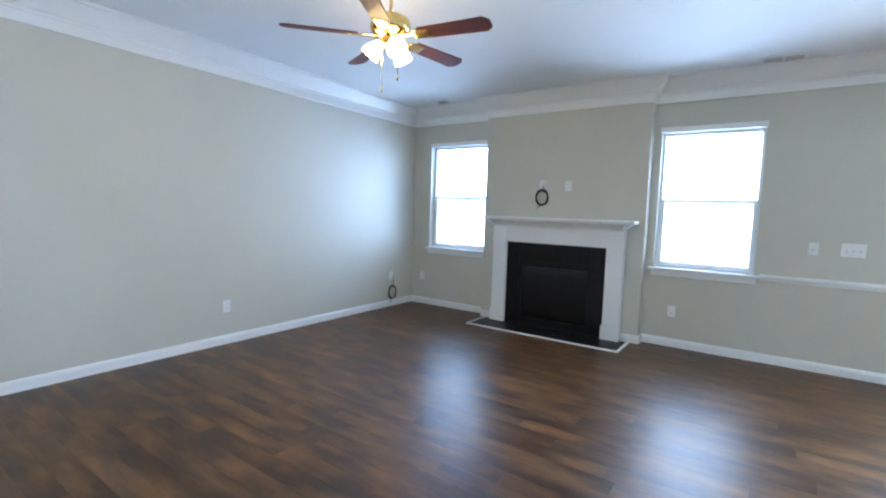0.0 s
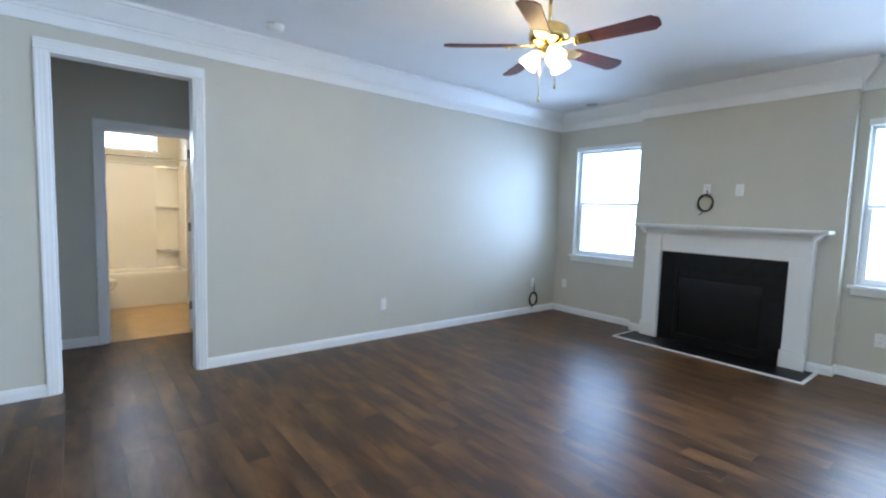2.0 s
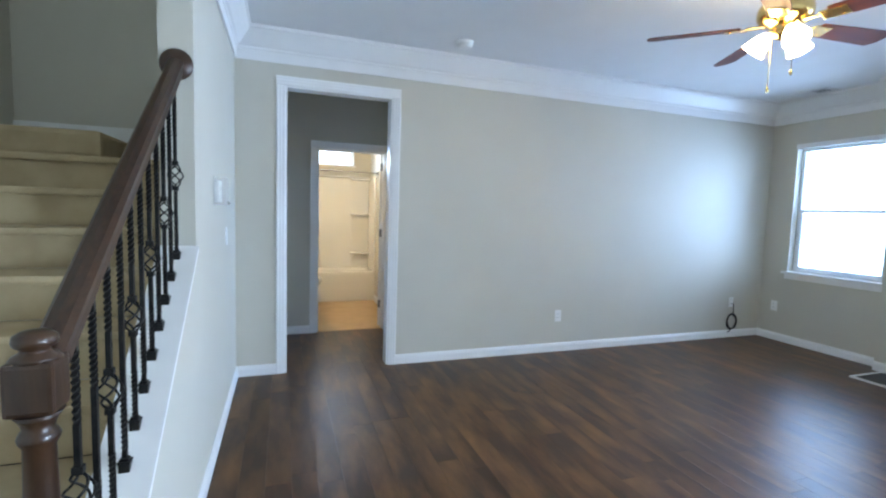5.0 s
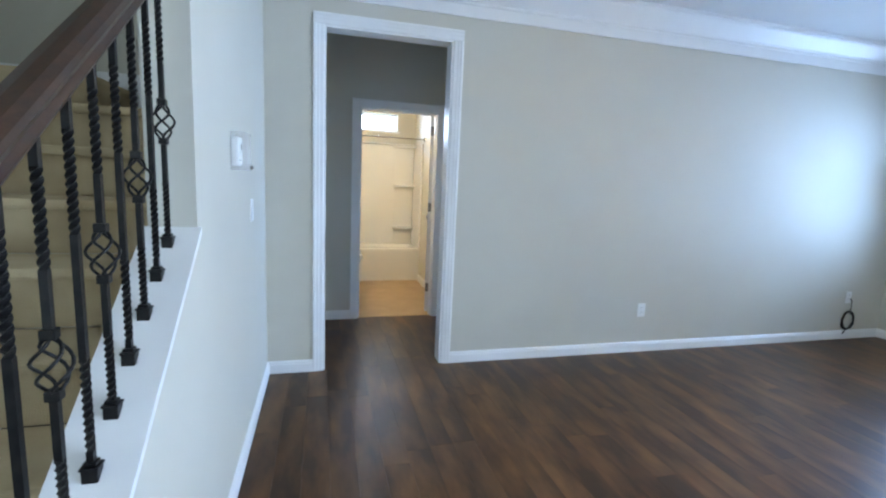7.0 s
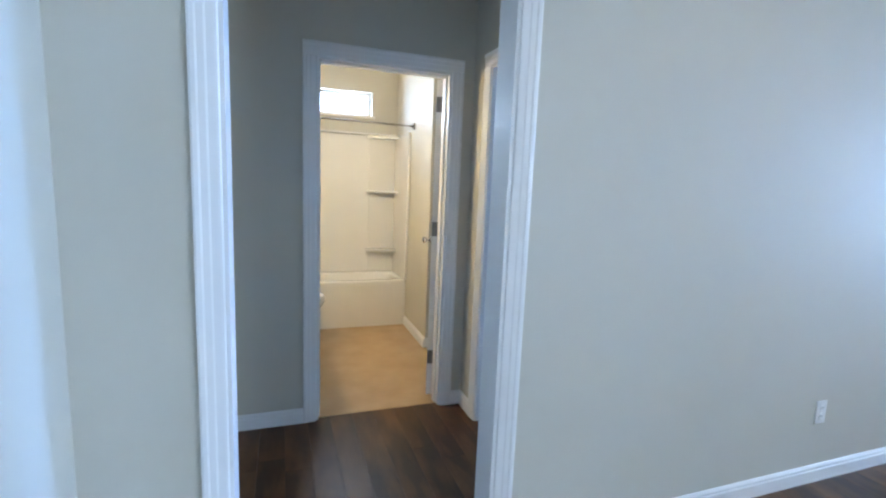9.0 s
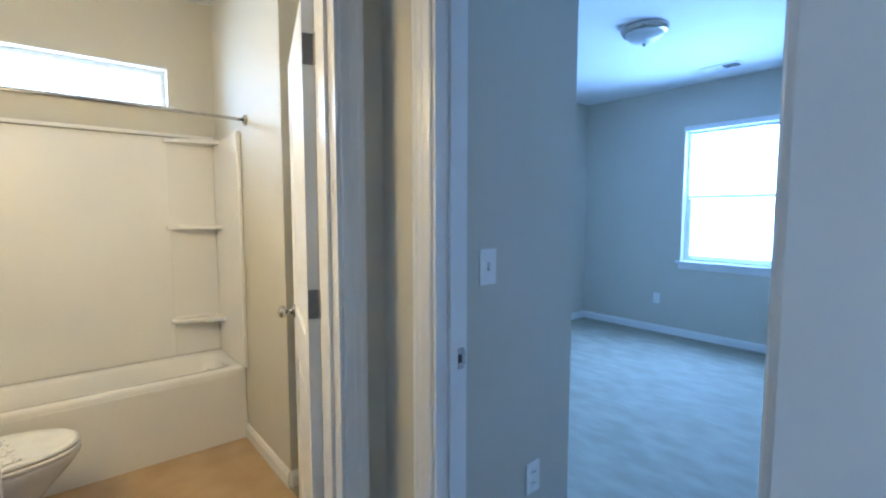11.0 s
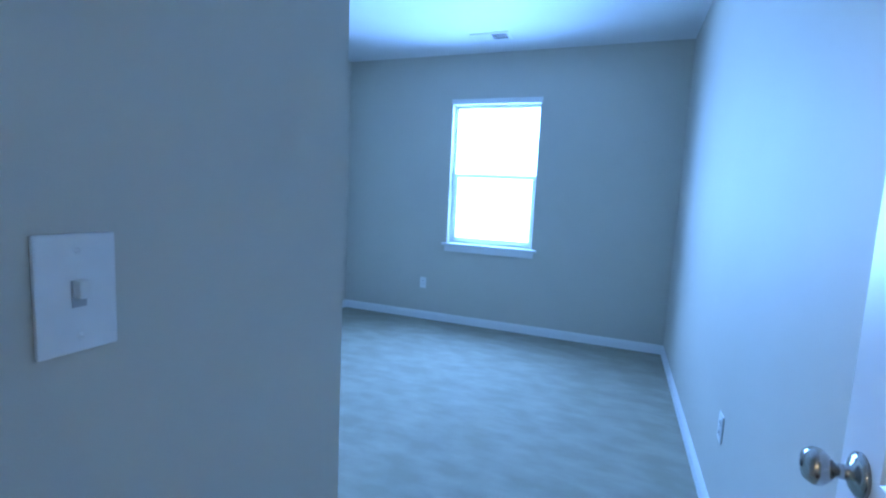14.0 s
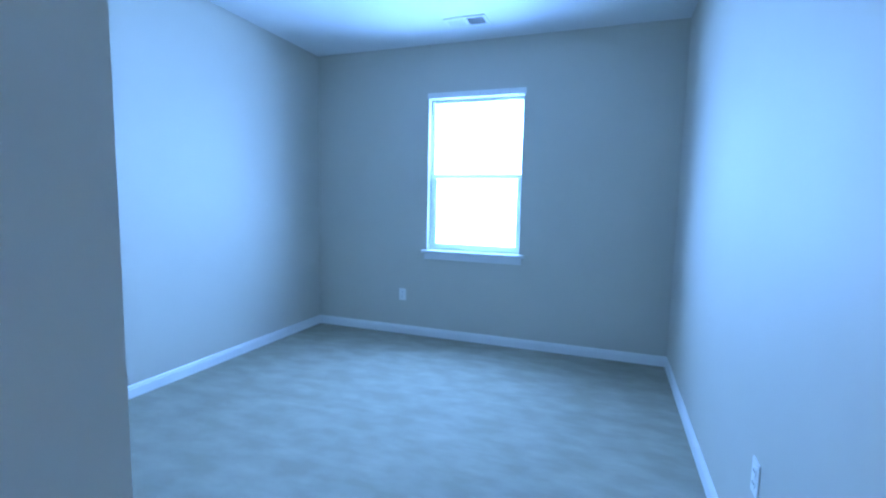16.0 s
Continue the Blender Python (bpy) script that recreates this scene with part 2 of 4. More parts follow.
wall("wall_switch", "painted stub wall with a light switch beside the bedroom door", "x", YSW, 5.56, XD, XSW)
wall("wall_bedroom_west", "painted wall between the bedroom and the bathroom", "y", 1.84, XSW, 5.56, YBN + 0.12)
wall("wall_bedroom_window", "painted outer wall with one tall bedroom window", "y", XBE, XBE + 0.16, YB, YBN + 0.12, holes=[WBED])
wall("wall_bedroom_north", "painted side wall of the bedroom", "x", YBN, YBN + 0.12, XSW, XBE)
wall("wall_bath_alcove", "cream painted wall beside the bathtub", "y", 1.27, 1.84, 6.448, YBATH)
wall("wall_bath_end", "painted bathroom wall with a narrow high window", "x", YBATH, YBATH + 0.14, -0.375, 1.84, holes=[WBATH])
wall("wall_bath_west", "painted bathroom side wall behind the toilet", "y", -0.375, -0.255, 5.56, YBATH)
solid("wall_breast", box(B(), XB, XE, 1.05, 2.96, 0, H), WALL, "greige painted chimney breast above the fireplace", "wall")

# ceilings
solid("ceiling_living", box(B(), XS2, XE + 0.16, SOUTH, YB, H, H + 0.15), CEIL, "white painted living room ceiling", "ceiling")
solid("ceiling_rooms", box(B(), XS - 0.12, XBE + 0.16, YB, YBN + 0.12, H, H + 0.15), CEIL, "white painted ceiling of the bedroom and bath", "ceiling")
solid("ceiling_stairwell", box(B(), WEST - 0.12, XS, SOUTH - 0.12, 4.07, TOP, TOP + 0.15), CEIL, "white painted stairwell ceiling", "ceiling")

# floors below the planks, carpet, vinyl, ground
solid("floor_base", box(B(), WEST - 0.12, XE + 0.16, SOUTH - 0.12, YH + 0.03, -0.15, -0.006), SUBFLOOR, "dark base under the wooden floor", "floor")
solid("floor_bedroom", box(B(), 1.262, XBE, YB, YBN, -0.15, 0.008), CARPET, "beige cut-pile carpet with vacuum marks", "carpet")
solid("floor_bath", box(B(), -0.255, 1.84, YH + 0.03, YBATH, -0.15, 0.002), VINYL, "tan sheet vinyl bathroom floor", "floor")
gm = B()
bmesh.ops.create_grid(gm, x_segments=8, y_segments=8, size=900, matrix=pose(0, 0, -0.45))
solid("ground", gm, GRASS, "sunlit lawn outside the windows", "lawn")

# ---- trim ----
BASE = [(0, 0), (0.016, 0), (0.016, 0.062), (0.012, 0.067), (0.012, 0.076), (0.004, 0.086), (0, 0.086)]
SHOE = [(0, 0), (0.028, 0), (0.026, 0.010), (0.016, 0.018), (0, 0.018)]
CROWN = [(0, 0), (0.014, 0), (0.014, 0.075), (0.022, 0.082), (0.022, 0.095), (0.040, 0.108), (0.075, 0.150), (0.105, 0.190), (0.112, 0.205), (0.125, 0.21), (0.125, 0.235), (0, 0.235)]
CASE = [(0, 0), (0.072, 0), (0.072, 0.016), (0.066, 0.018), (0.056, 0.018), (0.050, 0.0155), (0.034, 0.0145), (0.028, 0.0125), (0.010, 0.011), (0.004, 0.010), (0, 0.007)]


def baseboards(name, runs, z=0.0, h=1.0):
    """Runs of (x0, y0, x1, y1, nx, ny): along a wall whose inward normal is (nx, ny)."""
    bm = B()
    for x0, y0, x1, y1, nx, ny in runs:
        sweep(bm, [(p, q * h) for p, q in BASE], (x0, y0, z), (x1 - x0, y1 - y0, 0), (nx, ny, 0), (0, 0, 1))
    return solid(name, bm, WHITE, "white painted baseboard along the wall", "baseboard")


baseboards("baseboard_living", [
    (XS, YW, OPEN[0] - 0.07, YW, 0, -1), (OPEN[1] + 0.07, YW, XE, YW, 0, -1), (XE, YW, XE, 2.96, -1, 0),
    (XB, 2.96, XB, 2.79, -1, 0), (XB, 1.22, XB, 1.034, -1, 0), (XB, 1.05, XE, 1.05, 0, -1), (XE, 1.05, XE, WPATIO[1], -1, 0), (XE, WPATIO[0], XE, SOUTH, -1, 0),
    (XS, 1.31, XS, YW, 1, 0)])
baseboards("baseboard_vestibule", [(XS, YH, DBATH[0] - 0.07, YH, 0, -1), (DBATH[1] + 0.07, YH, XD, YH, 0, -1), (XD, YH, XD, DBED[1] + 0.07, -1, 0),
                                   (XS, YB, OPEN[0] - 0.07, YB, 0, 1), (XS, YB, XS, YH, 1, 0)])
baseboards("baseboard_bedroom", [(XD2, YSW, XSW + 0.016, YSW, 0, -1), (XSW, YSW, XSW, YBN, 1, 0), (XSW, YBN, XBE, YBN, 0, -1), (XBE, YBN, XBE, YB, -1, 0), (XD2 + 0.02, YB, XBE, YB, 0, 1)], 0.006, 1.0)
baseboards("baseboard_bath", [(1.27, 7.14, 1.27, 6.448, -1, 0), (1.27, 6.448, 1.84, 6.448, 0, -1), (1.84, 6.448, 1.84, 5.56, -1, 0), (-0.255, 5.56, -0.255, 7.14, 1, 0)], 0.002)

cr = B()


def crown_run(x0, y0, x1, y1, nx, ny, m0=0, m1=0):
    """One length of crown moulding; m0 and m1: 1 for an outside mitre, -1 for an inside one."""
    d = Vector((x1 - x0, y1 - y0, 0)).normalized()
    a = [cr.verts.new(Vector((x0 + nx * p, y0 + ny * p, H - 0.235 + q)) - d * p * m0) for p, q in CROWN]
    b = [cr.verts.new(Vector((x1 + nx * p, y1 + ny * p, H - 0.235 + q)) + d * p * m1) for p, q in CROWN]
    k = len(CROWN)
    for i in range(k):
        cr.faces.new((a[i], a[(i + 1) % k], b[(i + 1) % k], b[i]))
    cr.faces.new(a[::-1])
    cr.faces.new(b)


crown_run(XS, YW, XE, YW, 0, -1, -1, -1)
crown_run(XE, YW, XE, 2.96, -1, 0, -1, -1)
crown_run(XE, 2.96, XB, 2.96, 0, 1, 0, 1)
crown_run(XB, 2.96, XB, 1.05, -1, 0, 1, 1)
crown_run(XB, 1.05, XE, 1.05, 0, -1, 1, 0)
crown_run(XE, 1.05, XE, SOUTH, -1, 0, -1, 0)
crown_run(XS, YEND, XS, YW, 1, 0, 0, -1)
solid("crown_trim", cr, WHITE, "white painted crown moulding under the ceiling", "moulding")

RAIL = [(0, 0), (0.012, 0.002), (0.014, 0.02), (0.026, 0.03), (0.028, 0.05), (0.014, 0.06), (0, 0.064)]
solid("chair_rail_trim", sweep(B(), RAIL, (XE, WB[0] - 0.045, 0.775), (0, WPATIO[1] + 0.072 - WB[0] + 0.045, 0), (-1, 0, 0), (0, 0, 1)), WHITE, "white painted chair rail on the greige wall", "moulding")
solid("upper_wall_trim", box(B(), XS2 - 0.004, XS + 0.004, SOUTH, YEND, H - 0.02, H + 0.26), WHITE, "white painted edge board at the stairwell opening", "trim")


def casing(name, axis, face, n, hole, label):
    """A moulded casing of two legs and a head round a hole in a wall's face; n: which way the face looks."""
    a, b, _, top = hole
    e = tagged(new(name), label, "trim", kind="structure")
    ax = Vector((1, 0, 0)) if axis == "x" else Vector((0, 1, 0))
    nv = (Vector((0, 1, 0)) if axis == "x" else Vector((1, 0, 0))) * n
    org = nv * (face * n)
    part("casing_leg", sweep(B(), CASE, org + ax * a, (0, 0, top), -ax, nv), WHITE, e)
    part("casing_leg", sweep(B(), CASE, org + ax * b, (0, 0, top), ax, nv), WHITE, e)
    part("casing_head", sweep(B(), CASE, org + ax * (a - 0.072) + Vector((0, 0, top)), ax * (b - a + 0.144), (0, 0, 1), nv), WHITE, e)
    return e


def jamb(name, axis, p0, p1, hole, label, stop=None):
    """The lining of a doorway, with a stop bead if one is given."""
    a, b, _, top = hole
    e = tagged(new(name), label, "trim", kind="structure")
    t = 0.012

    def bx(s, d, f, g, lo, hi):
        return box(B(), s, d, f, g, lo, hi) if axis == "x" else box(B(), f, g, s, d, lo, hi)
    p0, p1 = p0 - 0.003, p1 + 0.003
    part("jamb_side", bx(a, a + t, p0, p1, 0.003, top - t), WHITE, e)
    part("jamb_side", bx(b - t, b, p0, p1, 0.003, top - t), WHITE, e)
    part("jamb_head", bx(a, b, p0, p1, top - t, top), WHITE, e)
    if stop:
        s0, s1 = stop
        part("door_stop", bx(a + t, a + t + 0.011, s0, s1, 0.003, top - t), WHITE, e)
        part("door_stop", bx(b - t - 0.011, b - t, s0, s1, 0.003, top - t), WHITE, e)
        part("door_stop", bx(a + t, b - t, s0, s1, top - t - 0.011, top - t), WHITE, e)
    return e


casing("casing_living", "x", YW, -1, OPEN, "white moulded casing round the tall opening")
casing("casing_patio", "y", XE, -1, WPATIO, "white moulded casing round the glass door")
casing("casing_bath", "x", YH, -1, DBATH, "white moulded casing round the bathroom doorway")
casing("casing_bath_inner", "x", 5.56, 1, DBATH, "white moulded casing round the bathroom doorway")
casing("casing_bedroom", "y", XD, -1, (4.444, *DBED[1:]), "white moulded casing round the bedroom doorway")
jamb("jamb_living", "x", YW, YB, OPEN, "white painted lining of the tall opening")
jamb("jamb_bath", "x", YH, 5.56, DBATH, "white painted lining of the bathroom doorway", (YH + 0.04, 5.56 - 0.04))
jamb("jamb_bedroom", "y", XD, XD2, DBED, "white painted lining of the bedroom doorway", (XD + 0.04, XD2 - 0.04))

# ---- windows ----


def window(name, face, y0, y1, z0, z1, label, axis="y"):
    """A white vinyl double-hung window in the outer wall, its stool and apron; a fixed one on axis x."""
    e = tagged(new(name), label, "window", kind="structure")

    def bx(a, b, c, d, lo, hi, bev=0.0):
        return box(B(), a, b, c, d, lo, hi, bev) if axis == "y" else box(B(), c, d, a, b, lo, hi, bev)
    f0, f1, w = face + 0.085, face + 0.13, 0.027
    fr = B()
    for a, b, lo, hi in ((y0, y0 + w, z0, z1), (y1 - w, y1, z0, z1), (y0 + w, y1 - w, z0, z0 + w), (y0 + w, y1 - w, z1 - w, z1)):
        if axis == "y":
            box(fr, f0, f1, a, b, lo, hi, 0.004)
        else:
            box(fr, a, b, f0, f1, lo, hi, 0.004)
    part("window_frame", fr, VINYL_SASH, e)
    zm = (z0 + z1) / 2
    if axis == "y":
        part("meeting_rail", bx(f0 - 0.004, f0 + 0.03, y0 + w, y1 - w, zm - 0.016, zm + 0.016, 0.004), VINYL_SASH, e)
        part("sash_lock", bx(f0 - 0.02, f0 - 0.004, (y0 + y1) / 2 - 0.03, (y0 + y1) / 2 + 0.03, zm + 0.006, zm + 0.02, 0.004), VINYL_SASH, e)
        part("lower_sash_stile", bx(f0 - 0.002, f0 + 0.028, y0 + w, y0 + w + 0.028, z0 + w, zm - 0.022), VINYL_SASH, e)
        part("lower_sash_stile", bx(f0 - 0.002, f0 + 0.028, y1 - w - 0.028, y1 - w, z0 + w, zm - 0.022), VINYL_SASH, e)
        part("lower_sash_rail", bx(f0 - 0.002, f0 + 0.028, y0 + w + 0.028, y1 - w - 0.028, z0 + w, z0 + w + 0.035), VINYL_SASH, e)
        panes = ((zm + 0.022, z1 - w, f0 + 0.030), (z0 + w + 0.035, zm - 0.022, f0 + 0.014))
        part("window_stool", bx(face - 0.045, f0, y0 - 0.045, y1 + 0.045, z0 - 0.024, z0 + 0.002, 0.005), WHITE, e)
        part("head_trim", bx(face - 0.012, face, y0 - 0.012, y1 + 0.012, z1 + 0.002, z1 + 0.052, 0.004), WHITE, e)
        part("window_apron", bx(face - 0.016, face, y0 - 0.02, y1 + 0.02, z0 - 0.085, z0 - 0.024, 0.004), WHITE, e)
    else:
        panes = ((z0 + w, z1 - w, f0 + 0.02),)
        part("window_stool", bx(face - 0.03, f0, y0 - 0.03, y1 + 0.03, z0 - 0.022, z0 + 0.002, 0.005), WHITE, e)
    for lo, hi, x in panes:
        g = part("pane", bx(x, x + 0.004, y0 + w, y1 - w, lo, hi), GLASS, e)
        g.visible_shadow = False
    return e


window("window_1", XE, *WA, "white double-hung window filled with bright daylight")
window("window_2", XE, *WB, "white double-hung window filled with bright daylight")
window("window_3", XBE, *WBED, "white double-hung bedroom window filled with bright daylight")
window("window_4", YBATH, *WBATH, "narrow fixed window high above the bathtub", "x")

patio = tagged(new("door_patio"), "white framed sliding glass door to the garden", "door", kind="structure")
for a, b, x in ((-3.2, -2.27, XE + 0.09), (-2.33, -1.4, XE + 0.05)):
    pf = B()
    for c, d, lo, hi in ((a, a + 0.06, 0.0, 2.05), (b - 0.06, b, 0.0, 2.05), (a + 0.06, b - 0.06, 0.0, 0.09), (a + 0.06, b - 0.06, 1.97, 2.05)):
        box(pf, x, x + 0.035, c, d, lo, hi, 0.003)
    part("sash", pf, PLASTIC, patio)
    g = part("pane", box(B(), x + 0.015, x + 0.02, a + 0.06, b - 0.06, 0.09, 1.97), GLASS, patio)
    g.visible_shadow = False

# ---- stairs ----
RISE, SLOPE = 0.18, 0.745


def cap_z(y):
    return 1.206 + SLOPE * (y - YEND)


stairs = tagged(new("stairs"), "beige carpeted stairs rising to a landing", "stairs", kind="structure")
for k in range(1, 10):
    y = YEND + (RISE * k - 1.052) / SLOPE
    y2 = y + RISE / SLOPE if k < 9 else 3.95
    bm = B()
    box(bm, WEST, XS2, y, y2 + 0.02 if k < 9 else y2, RISE * (k - 1), RISE * k - 0.035)
    box(bm, WEST, XS2 - 0.002, y - 0.028, y2 + 0.001 if k < 9 else y2, RISE * k - 0.035, RISE * k, 0.012)
    part("step", bm, STAIR_CARPET, stairs)
wd = B()
box(wd, WEST, -1.02, 3.40, 3.95, 1.62, 1.78, 0.03)
part("winder_step", wd, STAIR_CARPET, stairs)
part("skirt_board", box(B(), WEST, -0.86, 3.934, 3.95, 1.62, 1.875, 0.003), WHITE, stairs, "white painted skirt board")

kw = B()
sweep(kw, [(1.31, 0), (YEND, 0), (YEND, cap_z(YEND) - 0.022), (1.31, cap_z(1.31) - 0.022)], (XS2, 0, 0), (XS - XS2, 0, 0), (0, 1, 0), (0, 0, 1))
solid("wall_knee", kw, WALL, "pale painted sloping knee wall below the stair railing", "wall")
solid("knee_wall_trim", sweep(B(), [(1.30, cap_z(1.30) - 0.022), (YEND - 0.002, cap_z(YEND - 0.002) - 0.022), (YEND - 0.002, cap_z(YEND - 0.002)), (1.30, cap_z(1.30))], (XS2 - 0.008, 0, 0), (XS - XS2 + 0.020, 0, 0), (0, 1, 0), (0, 0, 1)),
      WHITE, "white painted sloping cap on the knee wall", "trim")

railing = thing("stair_railing", "dark oak stair railing with black iron balusters", "railing", pose(-0.462, 1.12, 0))
XR = -0.462


def at_rail(bm):
    bmesh.ops.translate(bm, verts=bm.verts, vec=(-XR, -1.12, 0))
    return bm


def rail_z(y):
    return 1.955 + SLOPE * (y - YEND)


rp = [(-0.03, -0.022), (-0.022, -0.034), (0.022, -0.034), (0.03, -0.022), (0.026, -0.006), (0.033, 0.008), (0.032, 0.022), (0.020, 0.034), (0, 0.038), (-0.020, 0.034), (-0.032, 0.022), (-0.033, 0.008), (-0.026, -0.006)]
up = Vector((0, -SLOPE, 1)).normalized()
OAK_RAIL = mat("stained_oak_rail", (0.026, 0.011, 0.005), (0.050, 0.021, 0.009), 0.40, scale=14, bump=0.1, bump_scale=60, stretch=(7, 0.35, 5))
part("handrail", at_rail(sweep(B(), [(0.9 * p, 0.9 * q) for p, q in rp], (XR, 1.29, rail_z(1.29)), (0, 1.18, SLOPE * 1.18), (1, 0, 0), up)), OAK_RAIL, railing, "dark stained oak handrail")
part("rosette", at_rail(lathe(B(), [(0.062, 0), (0.064, 0.008), (0.058, 0.014), (0.052, 0.016), (0.046, 0.022), (0.02, 0.026)], pose(XR, YEND, rail_z(YEND), 90, 0, 0))), OAK, railing, "round oak wall rosette")
nw = B()
box(nw, XR - 0.045, XR + 0.045, 1.075, 1.165, 0, 0.55, 0.005)
lathe(nw, [(0.042, 0.55), (0.044, 0.57), (0.030, 0.59), (0.028, 0.62), (0.036, 0.72), (0.034, 0.86), (0.031, 0.965), (0.038, 0.975), (0.041, 0.983), (0.036, 0.992), (0.030, 1.0), (0.036, 1.015), (0.05, 1.03)], pose(XR, 1.12, 0))
box(nw, XR - 0.047, XR + 0.047, 1.073, 1.167, 1.030, 1.128, 0.010)
lathe(nw, [(0.05, 1.125), (0.044, 1.133), (0.030, 1.140), (0.028, 1.145), (0.040, 1.152), (0.043, 1.160), (0.040, 1.170), (0.026, 1.177), (0.004, 1.180)], pose(XR, 1.12, 0))
bmesh.ops.transform(nw, matrix=pose(XR, 1.262, -0.026) @ Matrix.Diagonal((0.8, 0.8, 1, 1)) @ pose(-XR, -1.12, 0), verts=nw.verts)
part("newel_post", at_rail(nw), OAK, railing, "turned dark oak newel post")


def twisted(bm, z0, z1, turns, r=0.0088, z_off=0.0):
    n = max(2, int(abs(turns) * 14) + 1)
    rings = []
    for i in range(n + 1):
        a, z = 2 * math.pi * turns * i / n + math.pi / 4, z0 + (z1 - z0) * i / n
        rings.append([bm.verts.new((r * math.cos(a + j * math.pi / 2), r * math.sin(a + j * math.pi / 2), z)) for j in range(4)])
    for a, b in zip(rings, rings[1:]):
        for j in range(4):
            bm.faces.new((a[j], a[(j + 1) % 4], b[(j + 1) % 4], b[j]))
    bm.faces.new(rings[0][::-1])
    bm.faces.new(rings[-1])


LEN = 0.72


def bar_mesh(basket, segs=(), collars=()):
    bm = B()
    if basket:
        for z0, z1, tw in segs:
            twisted(bm, z0, z1, tw)
        for z in collars:
            box(bm, -0.011, 0.011, -0.011, 0.011, z, z + 0.018, 0.003)
    else:
        for z0, z1, tw in ((0, 0.05, 0), (0.05, 0.23, 3), (0.23, 0.46, 0), (0.46, 0.64, 3), (0.64, LEN, 0)):
            twisted(bm, z0, z1, tw)
    return mesh_of("baluster", bm, IRON)


def basket_mesh():
    bm = B()
    for k in range(4):
        pts = []
        for i in range(13):
            s = i / 12
            a = k * math.pi / 2 + s * math.pi * 1.1
            r = 0.007 + 0.021 * math.sin(math.pi * s) ** 0.9
            pts.append((r * math.cos(a), r * math.sin(a), 0.290 + 0.090 * s))
        tube(bm, pts, 0.0032, 6)
    return mesh_of("basket", bm, IRON)


sh = B()
box(sh, -0.014, 0.014, -0.014, 0.014, -0.010, 0.018, 0.003)
box(sh, -0.016, 0.016, -0.016, 0.016, 0.016, 0.022, 0.002)
box(sh, -0.011, 0.011, -0.011, 0.011, 0.022, 0.030, 0.002)
M_SHOE, M_BASKET, M_A, M_B = mesh_of("shoe", sh, IRON), basket_mesh(), bar_mesh(True, ((0, 0.03, 0), (0.03, 0.17, 2.5), (0.17, 0.285, 0)), (0.275,)), bar_mesh(False)
M_UP = bar_mesh(True, ((0.38, 0.49, 0), (0.49, 0.65, 2.5), (0.65, LEN, 0)), (0.378,))
for i in range(11):
    y = 2.42 - 0.100 * i
    b = new("baluster", M_A if i % 2 == 0 else M_B)
    b.parent, b.location = railing, (0, y - 1.12, cap_z(y))
    s = new("shoe", M_SHOE)
    s.parent = b
    if i % 2 == 0:
        k = new("basket", M_BASKET)
        k.parent = b
        u = new("upper_bar", M_UP)
        u.parent = b

# ---- fireplace ----
fp = thing("fireplace", "white painted wooden mantel round a black gas fireplace", "fireplace", pose(XB, 2.0, 0))


def at_fp(bm):
    bmesh.ops.translate(bm, verts=bm.verts, vec=(-XB, -2.0, 0))
    return bm


PX = 5.20
for y0, y1 in ((1.225, 1.40), (2.585, 2.76)):
    bm = B()
    box(bm, PX, XB - 0.001, y0, y1, 0.010, 1.215, 0.003)
    box(bm, PX - 0.016, PX, y0 - 0.012, y1 + 0.012, 0.010, 0.17, 0.005)
    box(bm, PX - 0.010, PX, y0 + 0.005, y1 - 0.005, 0.17, 1.0, 0.006)
    box(bm, PX - 0.014, PX, y0 - 0.010, y1 + 0.010, 1.0, 1.03, 0.005)
    box(bm, PX - 0.008, PX, y0, y1, 1.03, 1.15, 0.004)
    part("pilaster", at_fp(bm), WHITE, fp)
part("frieze", at_fp(box(B(), PX + 0.012, XB - 0.001, 1.40, 2.585, 0.995, 1.215, 0.003)), WHITE, fp)
MP = [(0, 0), (0.016, 0.004), (0.020, 0.018), (0.034, 0.024), (0.038, 0.034), (0.062, 0.056), (0.066, 0.066), (0.066, 0.07), (0, 0.07)]
ml = B()
sweep(ml, MP, (PX, 1.19, 1.19), (0, 1.605, 0), (-1, 0, 0), (0, 0, 1))
for yy, d in ((1.225, -1), (2.76, 1)):
    sweep(ml, MP, (PX - 0.06, yy, 1.19), (XB - PX + 0.058, 0, 0), (0, d, 0), (0, 0, 1))
part("mantel_moulding", at_fp(ml), WHITE, fp)
part("mantel_shelf", at_fp(box(B(), 5.10, XB - 0.001, 1.11, 2.875, 1.261, 1.293, 0.007)), WHITE, fp)
for nm, a, b, lo in (("surround_leg", 1.40, 1.565, 0.012), ("surround_leg", 2.42, 2.585, 0.012), ("surround_head", 1.565, 2.42, 0.80)):
    part(nm, at_fp(box(B(), PX + 0.04, XB - 0.002, a, b, lo, 0.995, 0.002)), BLACK, fp, "black slate surround")
fb = B()
box(fb, XB - 0.02, XB - 0.002, 1.565, 2.42, 0.012, 0.80)
part("firebox_back", at_fp(fb), FIREBOX, fp)
ff = B()
for a, b, lo, hi in ((1.565, 1.60, 0.012, 0.80), (2.385, 2.42, 0.012, 0.80), (1.60, 2.385, 0.72, 0.80), (1.60, 2.385, 0.012, 0.10)):
    box(ff, PX + 0.046, XB - 0.02, a, b, lo, hi, 0.003)
for z in (0.735, 0.755, 0.775, 0.035, 0.055, 0.075):
    box(ff, PX + 0.038, PX + 0.046, 1.62, 2.365, z, z + 0.008)
